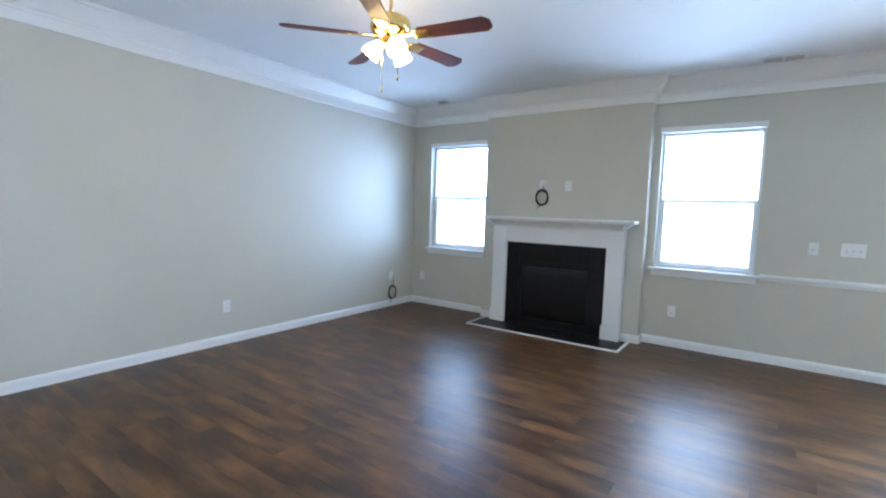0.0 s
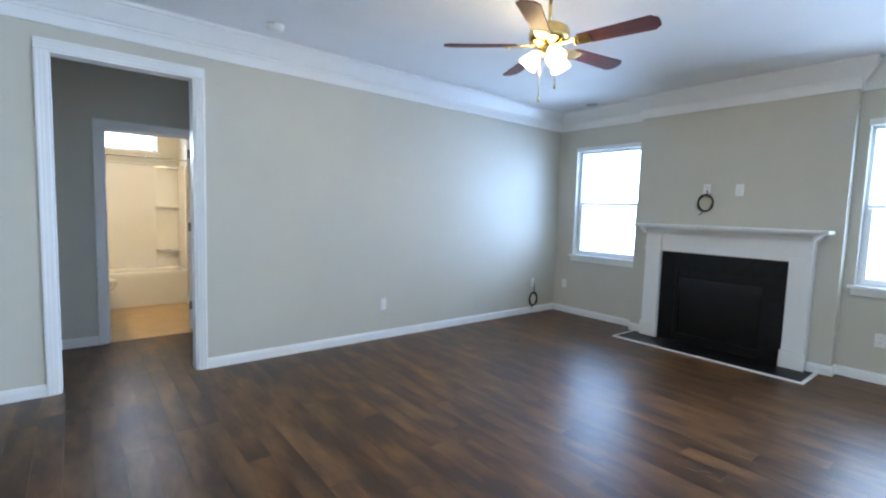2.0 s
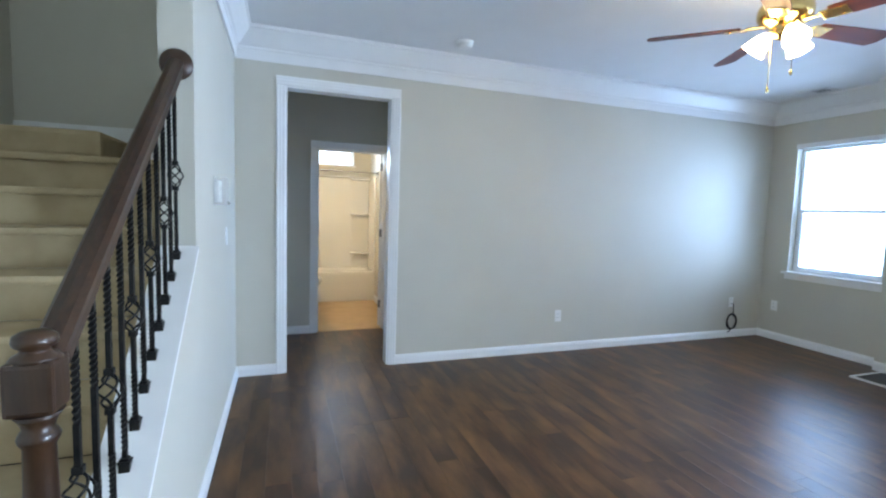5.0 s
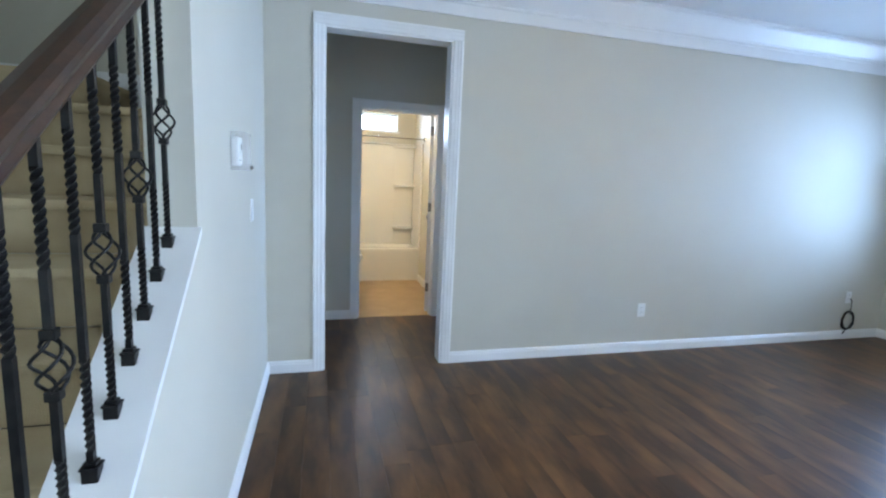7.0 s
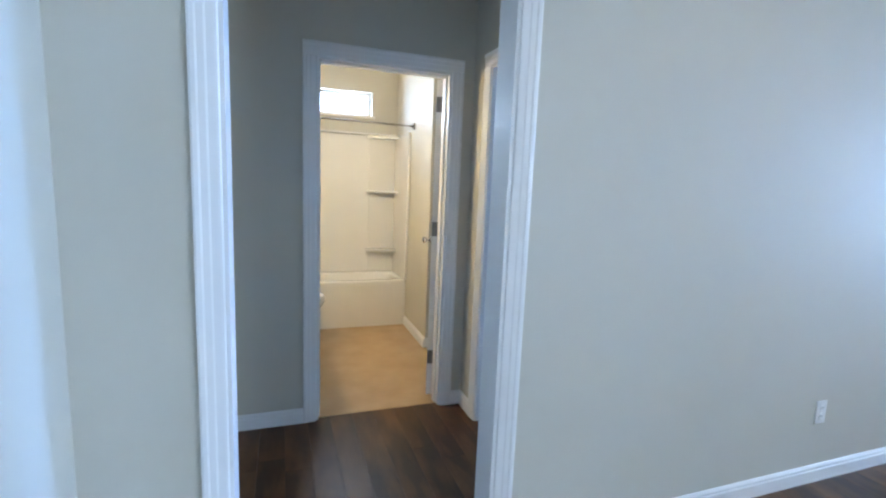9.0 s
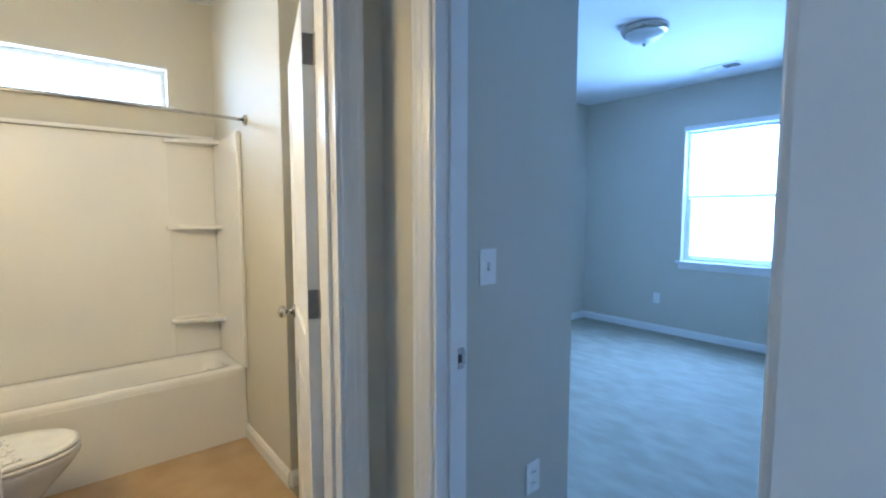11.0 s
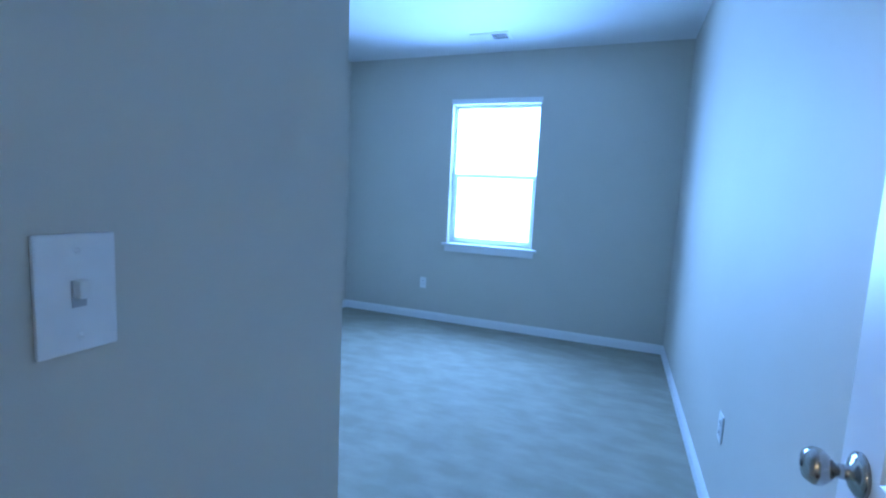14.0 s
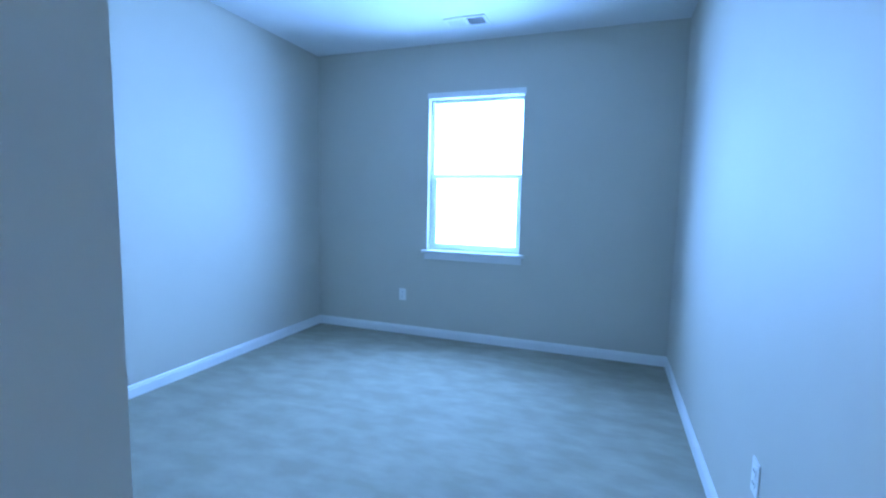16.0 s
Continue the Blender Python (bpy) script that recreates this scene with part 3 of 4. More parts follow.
part("firebox_frame", at_fp(ff), FIREBOX, fp, "black metal louvred frame")
part("firebox_glass", at_fp(box(B(), XB - 0.045, XB - 0.041, 1.60, 2.385, 0.10, 0.72)), mat("smoked_glass", (0.003, 0.003, 0.003), rough=0.15), fp, "dark smoked glass front")
hearth = thing("hearth", "black slate hearth slab with a white border strip", "hearth", pose(XB, 2.0, 0))
part("slab", at_fp(box(B(), 4.845, PX + 0.04, 1.150, 2.858, -0.004, 0.010, 0.002)), BLACK, hearth)
hb = B()
box(hb, 4.82, 4.845, 1.125, 2.883, -0.004, 0.014, 0.003)
for a, b in ((1.125, 1.150), (2.858, 2.883)):
    box(hb, 4.845, XB - 0.018, a, b, -0.004, 0.014, 0.003)
part("border", at_fp(hb), WHITE, hearth, "white painted border strip")

# ---- plates, outlets, cables ----


def plate(label, m, kind="outlet", w=0.072, h=0.116):
    """A cover plate in the plane y = 0 that looks towards -y, placed by m."""
    e = thing({"outlet": "wall_outlet", "switch": "light_switch", "blank": "wall_plate"}[kind], label, {"outlet": "outlet", "switch": "switch", "blank": "plate"}[kind], m)
    e["group"] = {"outlet": "wall outlets", "switch": "light switches", "blank": "wall plates"}[kind]
    part("cover", box(B(), -w / 2, w / 2, -0.006, 0, -h / 2, h / 2, 0.0025), PLASTIC, e)
    if kind == "outlet":
        for z in (-0.021, 0.021):
            part("socket", lathe(B(), [(0.0165, 0), (0.0165, 0.002), (0.015, 0.003)], pose(0, -0.0055, z, 90, 0, 0), 16), PLASTIC, e)
            sl = B()
            for x in (-0.006, 0.006):
                box(sl, x - 0.0012, x + 0.0012, -0.0092, -0.0082, z - 0.003, z + 0.006)
            # solid slivers on the socket face; their dark colour is the slots' shade
            part("slots", sl, RECESS_SHADE, e, "dark slivers painting the slots' shade")
    elif kind == "switch":
        k = max(1, round(w / 0.072)) if w < 0.08 else round((w - 0.026) / 0.046)
        for i in range(k):
            x = (i - (k - 1) / 2) * 0.046
            part("toggle", box(B(), x - 0.005, x + 0.005, -0.017, -0.005, -0.004, 0.014, 0.002, None), PLASTIC, e)
            # the slot is a grey patch on the cover, its shade put into colour
            part("toggle_slot", box(B(), x - 0.0065, x + 0.0065, -0.0068, -0.0055, -0.013, 0.013), GREY, e)
    for z in (-0.042, 0.042) if kind == "switch" else (0.0,):
        part("screw", lathe(B(), [(0.003, 0), (0.003, 0.001), (0.001, 0.0016)], pose(0, -0.0058, z, 90, 0, 0), 8), PLASTIC, e)
    return e


OUT = "white duplex outlet on the painted wall"
S, E_, N_, W_ = 0, -90, 180, 90      # which way the plate's wall lies: S looks to -y, E_ to -x, N_ to +y, W_ to +x
plate(OUT, pose(2.594, YW, 0.365, 0, 0, S))
plate(OUT, pose(4.97, YW, 0.42, 0, 0, S))
plate(OUT, pose(XE, 4.03, 0.40, 0, 0, E_))
plate(OUT, pose(XE, 0.765, 0.372, 0, 0, E_))
plate("white outlet above the mantel with a hanging cable", pose(XB, 2.195, 1.672, 0, 0, E_))
plate("white outlet above the mantel", pose(XB, 1.888, 1.662, 0, 0, E_))
plate("white light switch above the chair rail", pose(XE, -0.335, 1.105, 0, 0, E_), "switch")
plate("wide white triple switch plate above the chair rail", pose(XE, -0.605, 1.11, 0, 0, E_), "switch", 0.164)
plate(OUT, pose(XBE, 6.716, 0.40, 0, 0, E_))
plate(OUT, pose(3.312, YB, 0.44, 0, 0, N_))
plate("white toggle switch beside the bedroom doorway", pose(1.492, YSW, 1.218, 0, 0, S), "switch")
plate(OUT, pose(1.735, YSW, 0.42, 0, 0, S))
plate("white switch plate on the bathroom wall", pose(1.84, 6.05, 1.2, 0, 0, E_), "switch", 0.118)
plate("blank white plate on the stair wall", pose(XS, 3.58, 1.18, 0, 0, W_), "blank")


def cable(label, m, r, drop, turns=4):
    """A coil of black cable that hangs from a plate; the coil's middle is drop below."""
    e = thing("cable_coil", label, "cable", m, "cable coils")
    rng = random.Random(int(r * 1000))
    pts = []
    for i in range(turns * 20):
        a = 2 * math.pi * i / 20
        k = i // 20
        rr = r + 0.006 * math.sin(a * 1.3 + k) + rng.uniform(-0.001, 0.001)
        pts.append((rr * 0.85 * math.cos(a), -0.016 - 0.004 * (k % 3), -drop + rr * math.sin(a)))
    part("coil", tube(B(), pts, 0.0075, 6), CABLE, e)
    part("lead", tube(B(), [(0.006, -0.008, 0), (0.012, -0.024, -0.03), (0.010, -0.024, -drop + r + 0.02), (0.02, -0.020, -drop + r * 0.7)], 0.005, 6), CABLE, e)
    part("tail", tube(B(), [(-0.01, -0.024, -drop - r * 0.9), (-0.03, -0.026, -drop - r - 0.02), (-0.05, -0.02, -drop - r - 0.045)], 0.005, 6), CABLE, e)
    return e


cable("coiled black cable hanging above the mantel", pose(XB, 2.195, 1.665, 0, 0, E_), 0.085, 0.135)
cable("coiled black cable hanging from the low outlet", pose(4.985, YW, 0.41, 0, 0, S), 0.088, 0.22)

th = thing("thermostat", "white thermostat under a clear plastic guard", "thermostat", pose(XS, 3.095, 1.455, 0, 0, W_))
part("body", box(B(), -0.045, 0.045, -0.028, 0, -0.055, 0.06, 0.006), PLASTIC, th)
part("display", box(B(), 0.002, 0.020, -0.0292, -0.027, 0.006, 0.034), SCREEN, th, "small grey display")
part("label", box(B(), -0.02, 0.025, -0.0292, -0.027, -0.035, -0.030), SCREEN, th)
for piece, x0, x1, y0, y1, z0, z1 in (("guard_back", -0.075, 0.075, -0.003, 0, -0.075, 0.08), ("guard_side", -0.075, -0.072, -0.06, -0.003, -0.075, 0.08),
                                      ("guard_side", 0.072, 0.075, -0.06, -0.003, -0.075, 0.08), ("guard_front", -0.072, 0.072, -0.06, -0.057, -0.075, 0.08),
                                      ("guard_top", -0.072, 0.072, -0.057, -0.003, 0.077, 0.08)):
    g = part(piece, box(B(), x0, x1, y0, y1, z0, z1), CLEAR, th, "clear plastic guard panel")
    g.visible_shadow = False
part("guard_lock", lathe(B(), [(0.009, 0), (0.009, 0.012), (0.006, 0.014)], pose(0.03, -0.06, -0.06, 90, 0, 0), 14), NICKEL, th)

# ---- ceiling fittings ----
fan = thing("ceiling_fan", "brass ceiling fan with mahogany blades and lit glass shades", "fan", pose(2.41, 2.03, H - 0.07))
part("canopy", lathe(B(), [(0.066, 0.07), (0.066, 0.060), (0.052, 0.030), (0.020, 0.020)]), DARKMETAL, fan, "dark bronze ceiling canopy")
part("downrod", lathe(B(), [(0.011, 0.04), (0.011, -0.15)], seg=12), BRASS, fan)
part("motor_housing", lathe(B(), [(0.03, -0.135), (0.075, -0.142), (0.115, -0.165), (0.125, -0.19), (0.125, -0.225), (0.11, -0.252), (0.07, -0.265), (0.06, -0.275)]), BRASS, fan, "polished brass motor housing")
part("light_hub", lathe(B(), [(0.058, -0.275), (0.062, -0.280), (0.046, -0.292), (0.052, -0.300), (0.052, -0.318), (0.03, -0.334), (0.01, -0.340)]), BRASS, fan)
bl, br = B(), B()
outline = [(0.20, -0.052), (0.615, -0.066), (0.648, -0.036), (0.652, -0.018), (0.652, 0.018), (0.648, 0.036), (0.615, 0.066), (0.20, 0.052)]
tilt = pose(0, 0, -0.27, -12, 0, 0)
vs = [[bl.verts.new(tilt @ Vector((x, y, z))) for x, y in outline] for z in (0, 0.007)]
bl.faces.new(vs[0][::-1])
bl.faces.new(vs[1])
for i in range(len(outline)):
    j = (i + 1) % len(outline)
    bl.faces.new((vs[0][i], vs[0][j], vs[1][j], vs[1][i]))
box(br, 0.09, 0.17, -0.014, 0.014, -0.270, -0.263, 0.002)
box(br, 0.16, 0.27, -0.040, 0.040, -0.006, -0.001, 0.002, tilt)
for y in (-0.025, 0.025):
    lathe(br, [(0.005, -0.010), (0.005, -0.005)], tilt @ pose(0.245, y, 0), 8)
M_BL, M_BR = mesh_of("blade", bl, BLADE), mesh_of("blade_iron", br, BRASS)
for k in range(5):
    b = new("blade", M_BL)
    b.parent = fan
    b.rotation_euler = (0, 0, radians(137 + 72 * k))
    i = new("blade_iron", M_BR)
    i.parent = b
sd = B()
lathe(sd, [(0.020, 0), (0.026, -0.012), (0.040, -0.035), (0.052, -0.065), (0.058, -0.095), (0.066, -0.112), (0.063, -0.112), (0.054, -0.094), (0.048, -0.065), (0.018, -0.012)], seg=20)
M_SH = mesh_of("shade", sd, SHADE_ON)
for k in range(3):
    a = 120 * k
    m = pose(0, 0, -0.30, 0, 0, a) @ pose(0.065, 0, 0, 0, -40, 0) @ Matrix.Scale(0.92, 4)
    part("lamp_arm", tube(B(), [m @ Vector((-0.05, 0, 0.01)), m @ Vector((-0.01, 0, 0.02)), m @ Vector((0, 0, 0.0))], 0.011, 8), BRASS, fan)
    s = new("shade", M_SH)
    s.parent, s.matrix_basis = fan, m
    p = pose(2.41, 2.03, H - 0.07) @ m @ Vector((0, 0, -0.075))
    bulb(p.x, p.y, p.z, 5, (1, 0.80, 0.48), 0.02)
for x, y, z in ((0.05, -0.02, -0.49), (-0.03, 0.04, -0.575)):
    ch = B()
    tube(ch, [(x, y, -0.31), (x, y, z)], 0.0022, 6)
    part("pull_chain", ch, BRASS, fan)
    part("chain_pull", lathe(B(), [(0.003, 0.0), (0.007, -0.008), (0.007, -0.025), (0.003, -0.03)], pose(x, y, z), 10), BRASS, fan)

dome = thing("ceiling_light", "frosted glass dome light with brushed nickel rim", "ceiling light", pose(3.82, 6.0, H))
part("rim", lathe(B(), [(0.165, 0), (0.168, -0.012), (0.160, -0.030), (0.150, -0.042), (0.138, -0.046)], seg=32), NICKEL, dome, "brushed nickel rim")
part("shade", lathe(B(), [(0.138, -0.040), (0.125, -0.065), (0.095, -0.092), (0.055, -0.108), (0.012, -0.114)], seg=32), SHADE_OFF, dome, "frosted white glass bowl")
part("finial", lathe(B(), [(0.012, -0.112), (0.014, -0.120), (0.008, -0.130), (0.002, -0.134)], seg=12), NICKEL, dome)

sm = thing("smoke_detector", "round white smoke detector on the ceiling", "smoke detector", pose(1.325, 3.81, H))
part("base", lathe(B(), [(0.072, 0), (0.072, -0.012)]), PLASTIC, sm)
part("cover", lathe(B(), [(0.064, -0.012), (0.062, -0.032), (0.045, -0.042), (0.02, -0.044)]), PLASTIC, sm)


def vent(label, m, n=9):
    """A ceiling register 0.30 by 0.15, long side along x, half its louvres turned."""
    e = thing("ceiling_vent", label, "vent", m, "ceiling registers")
    fr = B()
    for a, b, c, d in ((-0.17, 0.17, -0.095, -0.07), (-0.17, 0.17, 0.07, 0.095), (-0.17, -0.145, -0.07, 0.07), (0.145, 0.17, -0.07, 0.07), (-0.008, 0.008, -0.07, 0.07)):
        box(fr, a, b, c, d, -0.008, 0, 0.002)
    part("frame", fr, WHITE, e)
    # a dark sheet behind the slats paints the shade of the duct
    part("backing", box(B(), -0.145, 0.145, -0.07, 0.07, -0.0015, -0.0005), RECESS_SHADE, e, "dark sheet painting the duct's shade")
    for s in (-1, 1):
        for k in range(n):
            x = s * (0.015 + 0.125 * k / (n - 1))
            part("slat", box(B(), -0.0065, 0.0065, -0.07, 0.07, -0.001, 0.0, 0, pose(x, 0, -0.006, 0, s * 38, 0)), WHITE, e)
    return e


vent("white louvred ceiling register near the window", pose(5.205, 0.01, H, 0, 0, 90))
vent("white louvred ceiling register in the corner", pose(5.16, 3.63, H, 0, 0, 90))
vent("white louvred ceiling register in the bedroom", pose(5.26, 5.985, H, 0, 0, 90))

# ---- doors ----


def door(name, label, w, m, side=1):
    """A two-panel moulded door. It hangs at the origin, runs along +x, faces y = 0 and y = side * 0.035."""
    e = tagged(thing(name, label, "door", m), kind="structure")
    bm = B()
    t = 0.035
    y0, y1 = sorted((0, side * t))
    panels = ((0.115, w - 0.115, 0.24, 0.80), (0.115, w - 0.115, 0.98, 1.88))
    zs = (0.012, 0.24, 0.80, 0.98, 1.88, 2.015)
    box(bm, 0, 0.115, y0, y1, zs[0], zs[5])
    box(bm, w - 0.115, w, y0, y1, zs[0], zs[5])
    for lo, hi in ((zs[0], zs[1]), (zs[2], zs[3]), (zs[4], zs[5])):
        box(bm, 0.115, w - 0.115, y0, y1, lo, hi)
    part("leaf", bm, WHITE, e)
    for x0, x1, lo, hi in panels:
        pb = B()
        for f, d in ((y0, 1), (y1, -1)):
            loops = []
            for inset, dep in ((0, 0), (0.012, 0.009), (0.022, 0.010), (0.042, 0.003)):
                loops.append([pb.verts.new((x, f + d * dep, z)) for x, z in ((x0 + inset, lo + inset), (x1 - inset, lo + inset), (x1 - inset, hi - inset), (x0 + inset, hi - inset))])
            for a, b in zip(loops, loops[1:]):
                for i in range(4):
                    pb.faces.new((a[i], a[(i + 1) % 4], b[(i + 1) % 4], b[i]))
            pb.faces.new(loops[-1])
        part("panel", pb, WHITE, e)
    for f, d in ((y0, 1), (y1, -1)):
        k = part("door_knob", lathe(B(), [(0.032, 0), (0.032, 0.005), (0.024, 0.010), (0.011, 0.014), (0.010, 0.030), (0.018, 0.036), (0.026, 0.046), (0.027, 0.056), (0.020, 0.066), (0.006, 0.069)], pose(w - 0.065, f, 0.965, 90 * d, 0, 0), 20), NICKEL, e, "brushed nickel knob")
        # a raised dark dot paints the keyhole's shade
        part("keyhole", lathe(B(), [(0.005, 0.0695), (0.003, 0.0705)], pose(w - 0.065, f, 0.965, 90 * d, 0, 0), 8), RECESS_SHADE, k)
    part("latch_plate", box(B(), w - 0.0005, w + 0.0015, (y0 + y1) / 2 - 0.012, (y0 + y1) / 2 + 0.012, 0.935, 0.995, 0.0008), NICKEL, e)
    for z in (0.27, 1.11, 1.87):
        h = B()
        box(h, -0.0035, -0.001, (y0 + y1) / 2 - 0.015, (y0 + y1) / 2 + 0.016, z - 0.045, z + 0.045, 0.001)
        lathe(h, [(0.0065, z - 0.046), (0.0065, z + 0.046)], pose(-0.007, -side * 0.005, 0), 10)
        part("hinge", h, DARKMETAL, e, "grey metal butt hinge")
    return e


door("door_bedroom", "white two-panel door standing open against the wall", 0.74, pose(1.322, 4.441, 0, 0, 0, -2.0), 1)
door("door_bath", "white two-panel door standing open into the bathroom", 0.68, pose(1.047, 5.572, 0, 0, 0, 72), 1)
bed_door = bpy.data.objects["door_bedroom"]
for z in (0.27, 1.11, 1.87):
    part("jamb_hinge", box(B(), -0.044, -0.010, 0.0058, 0.0085, z - 0.045, z + 0.045, 0.001), DARKMETAL, bed_door, "grey metal hinge plate")
st = thing("strike_plate", "nickel strike plate in the white door jamb", "strike plate", pose(1.282, 5.185, 0.985))
part("plate", box(B(), -0.016, 0.016, -0.0015, 0, -0.03, 0.03, 0.0006), NICKEL, st)
# no hole is cut: a dark patch on the plate paints its shade
part("latch_hole", box(B(), -0.006, 0.008, -0.0022, -0.001, -0.012, 0.012), RECESS_SHADE, st, "dark patch painting the latch hole's shade")
part("lip", box(B(), 0.016, 0.022, -0.001, 0.004, -0.02, 0.02, 0.0006), NICKEL, st)

# ---- bathroom ----
tub = thing("bathtub", "white alcove bathtub with a plain apron", "bathtub", pose(0.5, 7.36, 0.002))
X0, X1, Y0, Y1 = -0.25, 1.266, 7.14, YBATH - 0.004


def ring(bm, cx, cy, rx, ry, z, n=40, p=4.0):
    vs = []
    for i in range(n):
        a = 2 * math.pi * i / n
        c, s = math.cos(a), math.sin(a)
        vs.append(bm.verts.new((cx + rx * math.copysign(abs(c) ** (2 / p), c), cy + ry * math.copysign(abs(s) ** (2 / p), s), z)))
    return vs


def loft(bm, rings, caps=(True, True)):
    for a, b in zip(rings, rings[1:]):
        for i in range(len(a)):
            f = bm.faces.new((a[i], a[(i + 1) % len(a)], b[(i + 1) % len(b)], b[i]))
            f.smooth = True
    if caps[0]:
        bm.faces.new(rings[0][::-1])
    if caps[1]:
        bm.faces.new(rings[-1])


cx, cy, rx, ry = (X0 + X1) / 2 - 0.5, (Y0 + Y1) / 2 - 7.36, (X1 - X0) / 2, (Y1 - Y0) / 2
tb = B()
loft(tb, [ring(tb, cx, cy, rx, ry, 0.0, p=60), ring(tb, cx, cy, rx, ry, 0.43, p=60), ring(tb, cx, cy, rx - 0.004, ry - 0.004, 0.444, p=50), ring(tb, cx, cy, rx - 0.02, ry - 0.02, 0.45, p=30),
          ring(tb, cx, cy, rx - 0.065, ry - 0.06, 0.448, p=8), ring(tb, cx, cy, rx - 0.08, ry - 0.075, 0.43, p=6), ring(tb, cx, cy, rx - 0.11, ry - 0.095, 0.25, p=5), ring(tb, cx, cy, rx - 0.17, ry - 0.12, 0.12, p=4), ring(tb, cx, cy, rx - 0.3, ry - 0.18, 0.10, p=3)])
part("shell", tb, ACRYLIC, tub)
part("apron", box(B(), X0 - 0.5, X1 - 0.5, Y0 - 7.364, Y0 - 7.361, 0.0, 0.41, 0.001), ACRYLIC, tub)
part("overflow_plate", lathe(B(), [(0.035, 0), (0.034, 0.006), (0.02, 0.009)], pose(0.615, 0.03, 0.36, 0, -85, 0), 18), NICKEL, tub, "round nickel overflow plate")
sur = thing("tub_surround", "white moulded wall surround with corner shelves", "tub surround", pose(0.5, YBATH, 0.45))


def at_sur(bm):
    bmesh.ops.translate(bm, verts=bm.verts, vec=(-0.5, -YBATH, -0.45))
    return bm


part("back_panel", at_sur(box(B(), X0, 1.246, YBATH - 0.02, YBATH - 0.002, 0.452, 1.86, 0.005)), ACRYLIC, sur)
part("end_panel", at_sur(box(B(), 1.246, 1.268, 7.09, YBATH - 0.002, 0.452, 1.86, 0.005)), ACRYLIC, sur)
cp = B()
box(cp, 0.976, 1.245, YBATH - 0.026, YBATH - 0.0195, 0.454, 1.858, 0.003)
part("corner_panel", at_sur(cp), ACRYLIC, sur)
part("top_flange", at_sur(box(B(), X0, 1.246, YBATH - 0.05, YBATH - 0.002, 1.862, 1.885, 0.006)), ACRYLIC, sur)
for z in (1.85, 1.305, 0.70):
    q = B()
    prof = [(0, 0), (-0.29, 0), (-0.29, -0.03), (-0.24, -0.075), (-0.12, -0.12), (-0.04, -0.15), (0, -0.16)]
    sweep(q, prof, (1.246, YBATH - 0.024, z - 0.024), (0, 0, 0.024), (1, 0, 0), (0, 1, 0))
    part("corner_shelf", at_sur(q), ACRYLIC, sur)
rod = thing("shower_rod", "chrome curved shower curtain rod", "curtain rod", pose(1.27, 6.98, 1.905))
part("rod", tube(B(), [(-0.002 - 1.52 * i / 12, -0.05 * math.sin(math.pi * i / 12), 0) for i in range(13)], 0.009, 12), NICKEL, rod)
part("flange", lathe(B(), [(0.032, 0), (0.030, 0.008), (0.016, 0.02)], pose(0, 0, 0, 0, -90, 0), 16), NICKEL, rod)
part("flange", lathe(B(), [(0.032, 0), (0.030, 0.008), (0.016, 0.02)], pose(-1.525, 0, 0, 0, 90, 0), 16), NICKEL, rod)

# toilet: faces +x, its tank against the bathroom's side wall
toilet = thing("toilet", "white ceramic toilet with a paper strip on its lid", "toilet", pose(0.215, 6.75, 0.002))
bw = B()
loft(bw, [ring(bw, -0.16, 0, 0.24, 0.11, 0, 32, 3), ring(bw, -0.16, 0, 0.235, 0.105, 0.03, 32, 3), ring(bw, -0.14, 0, 0.20, 0.095, 0.12, 32, 2.5), ring(bw, -0.10, 0, 0.22, 0.12, 0.22, 32, 2.3), ring(bw, -0.06, 0, 0.27, 0.165, 0.32, 32, 2.2),
          ring(bw, -0.04, 0, 0.285, 0.18, 0.37, 32, 2.2), ring(bw, -0.04, 0, 0.283, 0.178, 0.385, 32, 2.2)])
part("bowl", bw, CERAMIC, toilet)
se = B()
loft(se, [ring(se, -0.045, 0, 0.290, 0.185, 0.386, 32, 2.2), ring(se, -0.045, 0, 0.292, 0.187, 0.40, 32, 2.2), ring(se, -0.045, 0, 0.288, 0.183, 0.406, 32, 2.2)])
part("seat", se, PLASTIC, toilet)
ld = B()
loft(ld, [ring(ld, -0.045, 0, 0.286, 0.182, 0.408, 32, 2.2), ring(ld, -0.045, 0, 0.288, 0.184, 0.420, 32, 2.2), ring(ld, -0.045, 0, 0.27, 0.168, 0.430, 32, 2.2), ring(ld, -0.045, 0, 0.15, 0.09, 0.434, 32, 2.2)])
part("lid", ld, PLASTIC, toilet)
part("paper_strip", box(B(), -0.06, 0.03, -0.16, 0.10, 0.4345, 0.4355, 0, pose(0, 0, 0, 0, 0, 12)), PAPER, toilet, "printed paper strip")
part("tank", box(B(), -0.495, -0.335, -0.22, 0.22, 0.36, 0.74, 0.02), CERAMIC, toilet)
part("tank_lid", box(B(), -0.498, -0.325, -0.23, 0.23, 0.742, 0.775, 0.01), CERAMIC, toilet)
part("tank_base", box(B(), -0.49, -0.30, -0.10, 0.10, 0.02, 0.375, 0.03), CERAMIC, toilet)

va2 = thing("bath_vanity", "dark wooden vanity cabinet with a white top", "vanity", pose(0.0, 5.95, 0.002))
part("cabinet", box(B(), -0.25, 0.19, -0.37, 0.36, 0.09, 0.80, 0.003), OAK, va2)
# the shade under the cabinet is put into the kick board's dark colour
part("toe_kick", box(B(), -0.25, 0.13, -0.36, 0.35, 0.0, 0.09), RECESS_SHADE, va2)
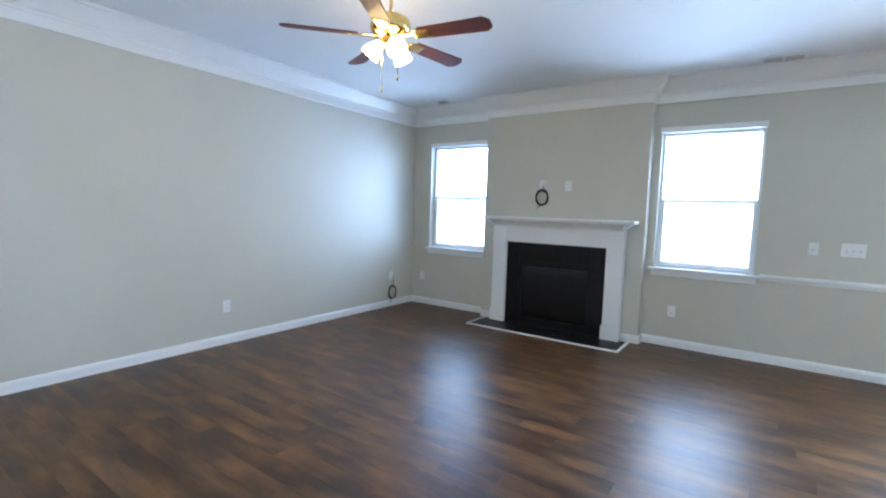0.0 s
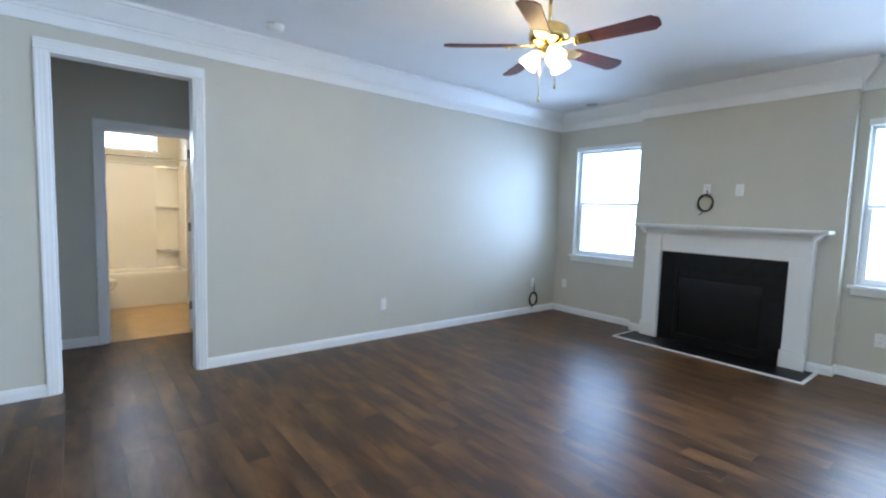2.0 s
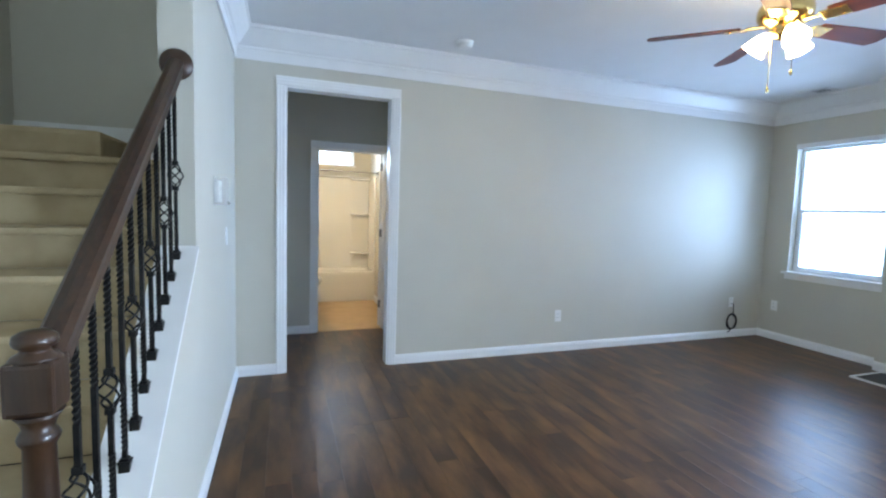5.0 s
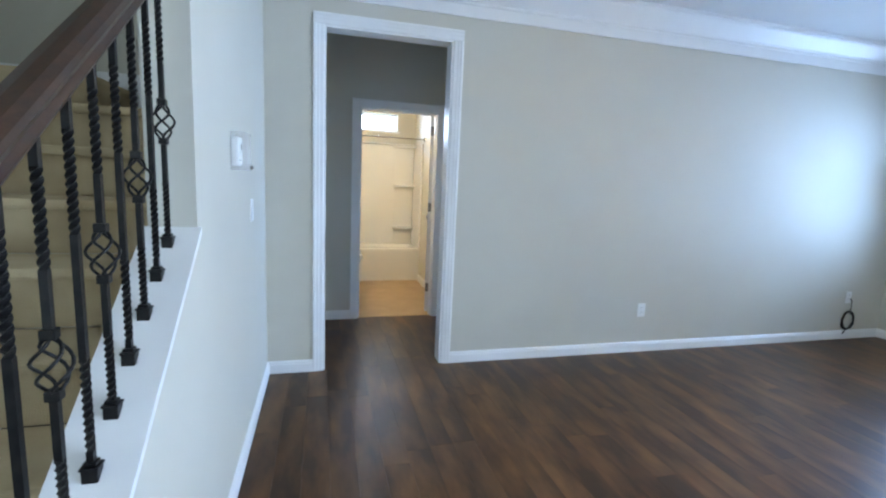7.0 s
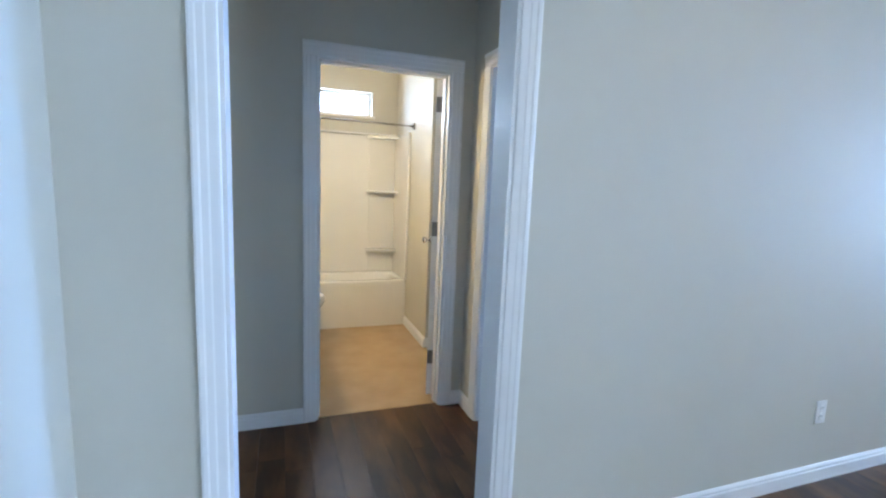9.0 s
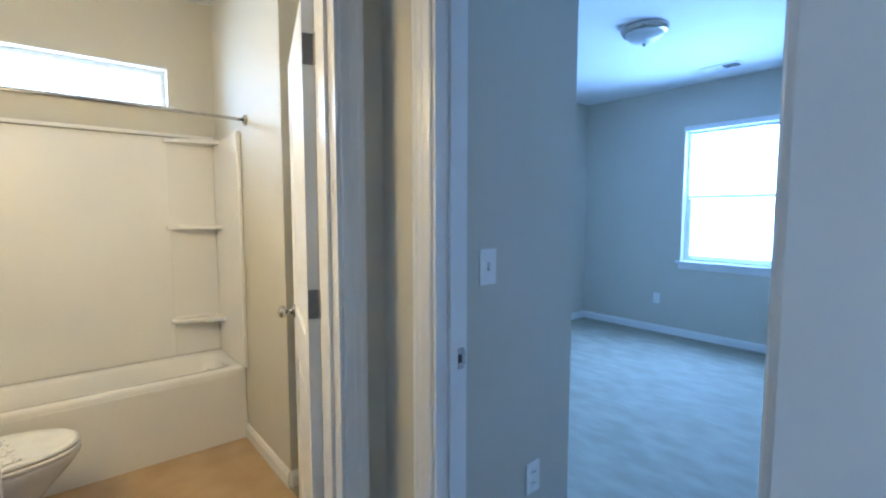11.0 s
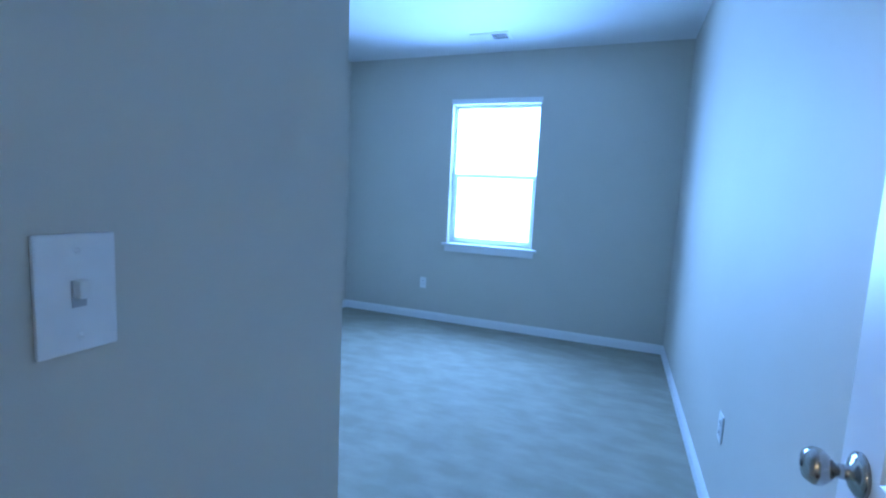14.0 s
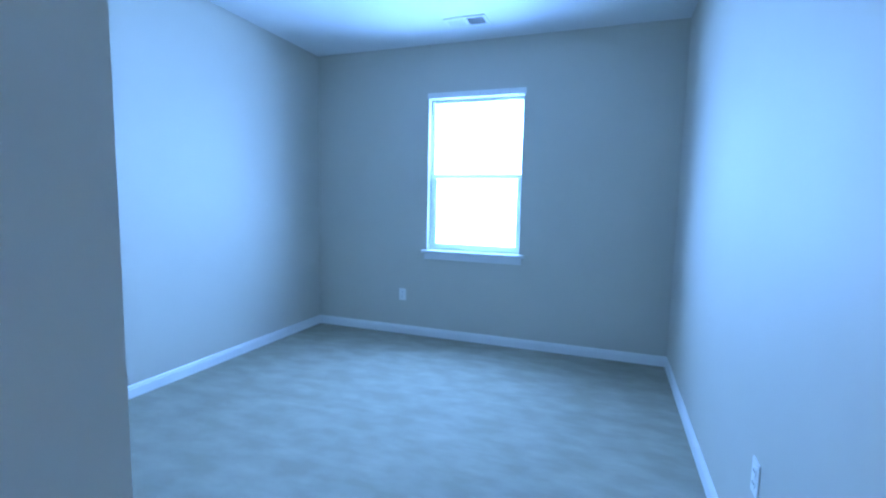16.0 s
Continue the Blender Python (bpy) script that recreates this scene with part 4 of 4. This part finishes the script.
part("countertop", box(B(), -0.252, 0.215, -0.385, 0.385, 0.802, 0.835, 0.006), CERAMIC, va2, "white cultured marble top")
for a in (-0.36, 0.005):
    d = part("cabinet_door", box(B(), 0.191, 0.209, a, a + 0.355, 0.10, 0.785, 0.003), OAK, va2)
    part("door_pull", lathe(B(), [(0.006, 0), (0.006, 0.014), (0.014, 0.02), (0.012, 0.027)], pose(0.209, -0.03 if a < -0.1 else 0.04, 0.66, 0, 90, 0), 12), NICKEL, d)

# vanity bar lamp whose reflection shows in the tub surround
va = thing("vanity_light", "nickel bar light with lit glass shades over the mirror wall", "wall light", pose(-0.255, 6.0, 2.05, 0, 0, -90))
part("bar", box(B(), -0.2, 0.2, 0, 0.03, -0.03, 0.03, 0.006), NICKEL, va)
for k in (-0.13, 0.0, 0.13):
    s = part("shade", lathe(B(), [(0.02, 0), (0.045, -0.05), (0.055, -0.10), (0.052, -0.10), (0.018, -0.01)], pose(k, 0.085, 0.0)), SHADE_ON, va, "lit frosted glass shade")
    part("lamp_arm", tube(B(), [(k, 0.02, 0), (k, 0.085, 0.01)], 0.008, 8), NICKEL, va)
    bulb(-0.17, 6.0 + k, 1.92, 7.6, (1, 0.74, 0.40), 0.04)

# ---- floor planks ----
PW, PL, GAP = 0.127, 1.22, 0.0003


def plank_data(length):
    """One board, its top edges eased, lying along y from the origin."""
    w, e, t = PW - GAP, 0.0005, 0.006
    v = [(0, 0, -t), (w, 0, -t), (w, length - GAP, -t), (0, length - GAP, -t)]
    v += [(x, y, -e) for x, y, _ in v[:4]]
    v += [(e, e, 0), (w - e, e, 0), (w - e, length - GAP - e, 0), (e, length - GAP - e, 0)]
    f = [(8, 9, 10, 11)]
    for i in range(4):
        j = (i + 1) % 4
        f += [(i, j, 4 + j, 4 + i), (4 + i, 4 + j, 8 + j, 8 + i)]
    return v, f


floor = tagged(new("floor"), "dark brown hand-scraped wooden plank floor", "floor", kind="structure")
cache, far_v, far_f = {}, [], []
rng = random.Random(4)
x, row = WEST, 0
while x < XE - 0.01:
    y = SOUTH - rng.uniform(0.05, 1.1)
    end = YH + 0.03 if x < XD - 0.05 else YW
    if x < XS - 0.1:
        end = YEND
    while y < end - 0.02:
        length = round(min(PL, end - y), 2)
        if y + length > -0.3 and x > XS - 0.15:
            if length not in cache:
                me = bpy.data.meshes.new("plank")
                me.from_pydata(*[*plank_data(length)[:1], [], plank_data(length)[1]])
                me.materials.append(WOOD)
                cache[length] = me
            p = new("plank", cache[length])
            p.parent, p.location = floor, (x, y, 0)
        else:
            v, f = plank_data(length)
            k = len(far_v)
            far_v += [(a + x, b + y, c) for a, b, c in v]
            far_f += [tuple(i + k for i in q) for q in f]
        y += length
    x, row = x + PW, row + 1
me = bpy.data.meshes.new("far_planks")
me.from_pydata(far_v, [], far_f)
me.materials.append(WOOD)
far = new("far_planks", me)
far.parent = floor
tagged(far, "dark brown wooden planks", kind="stuff")
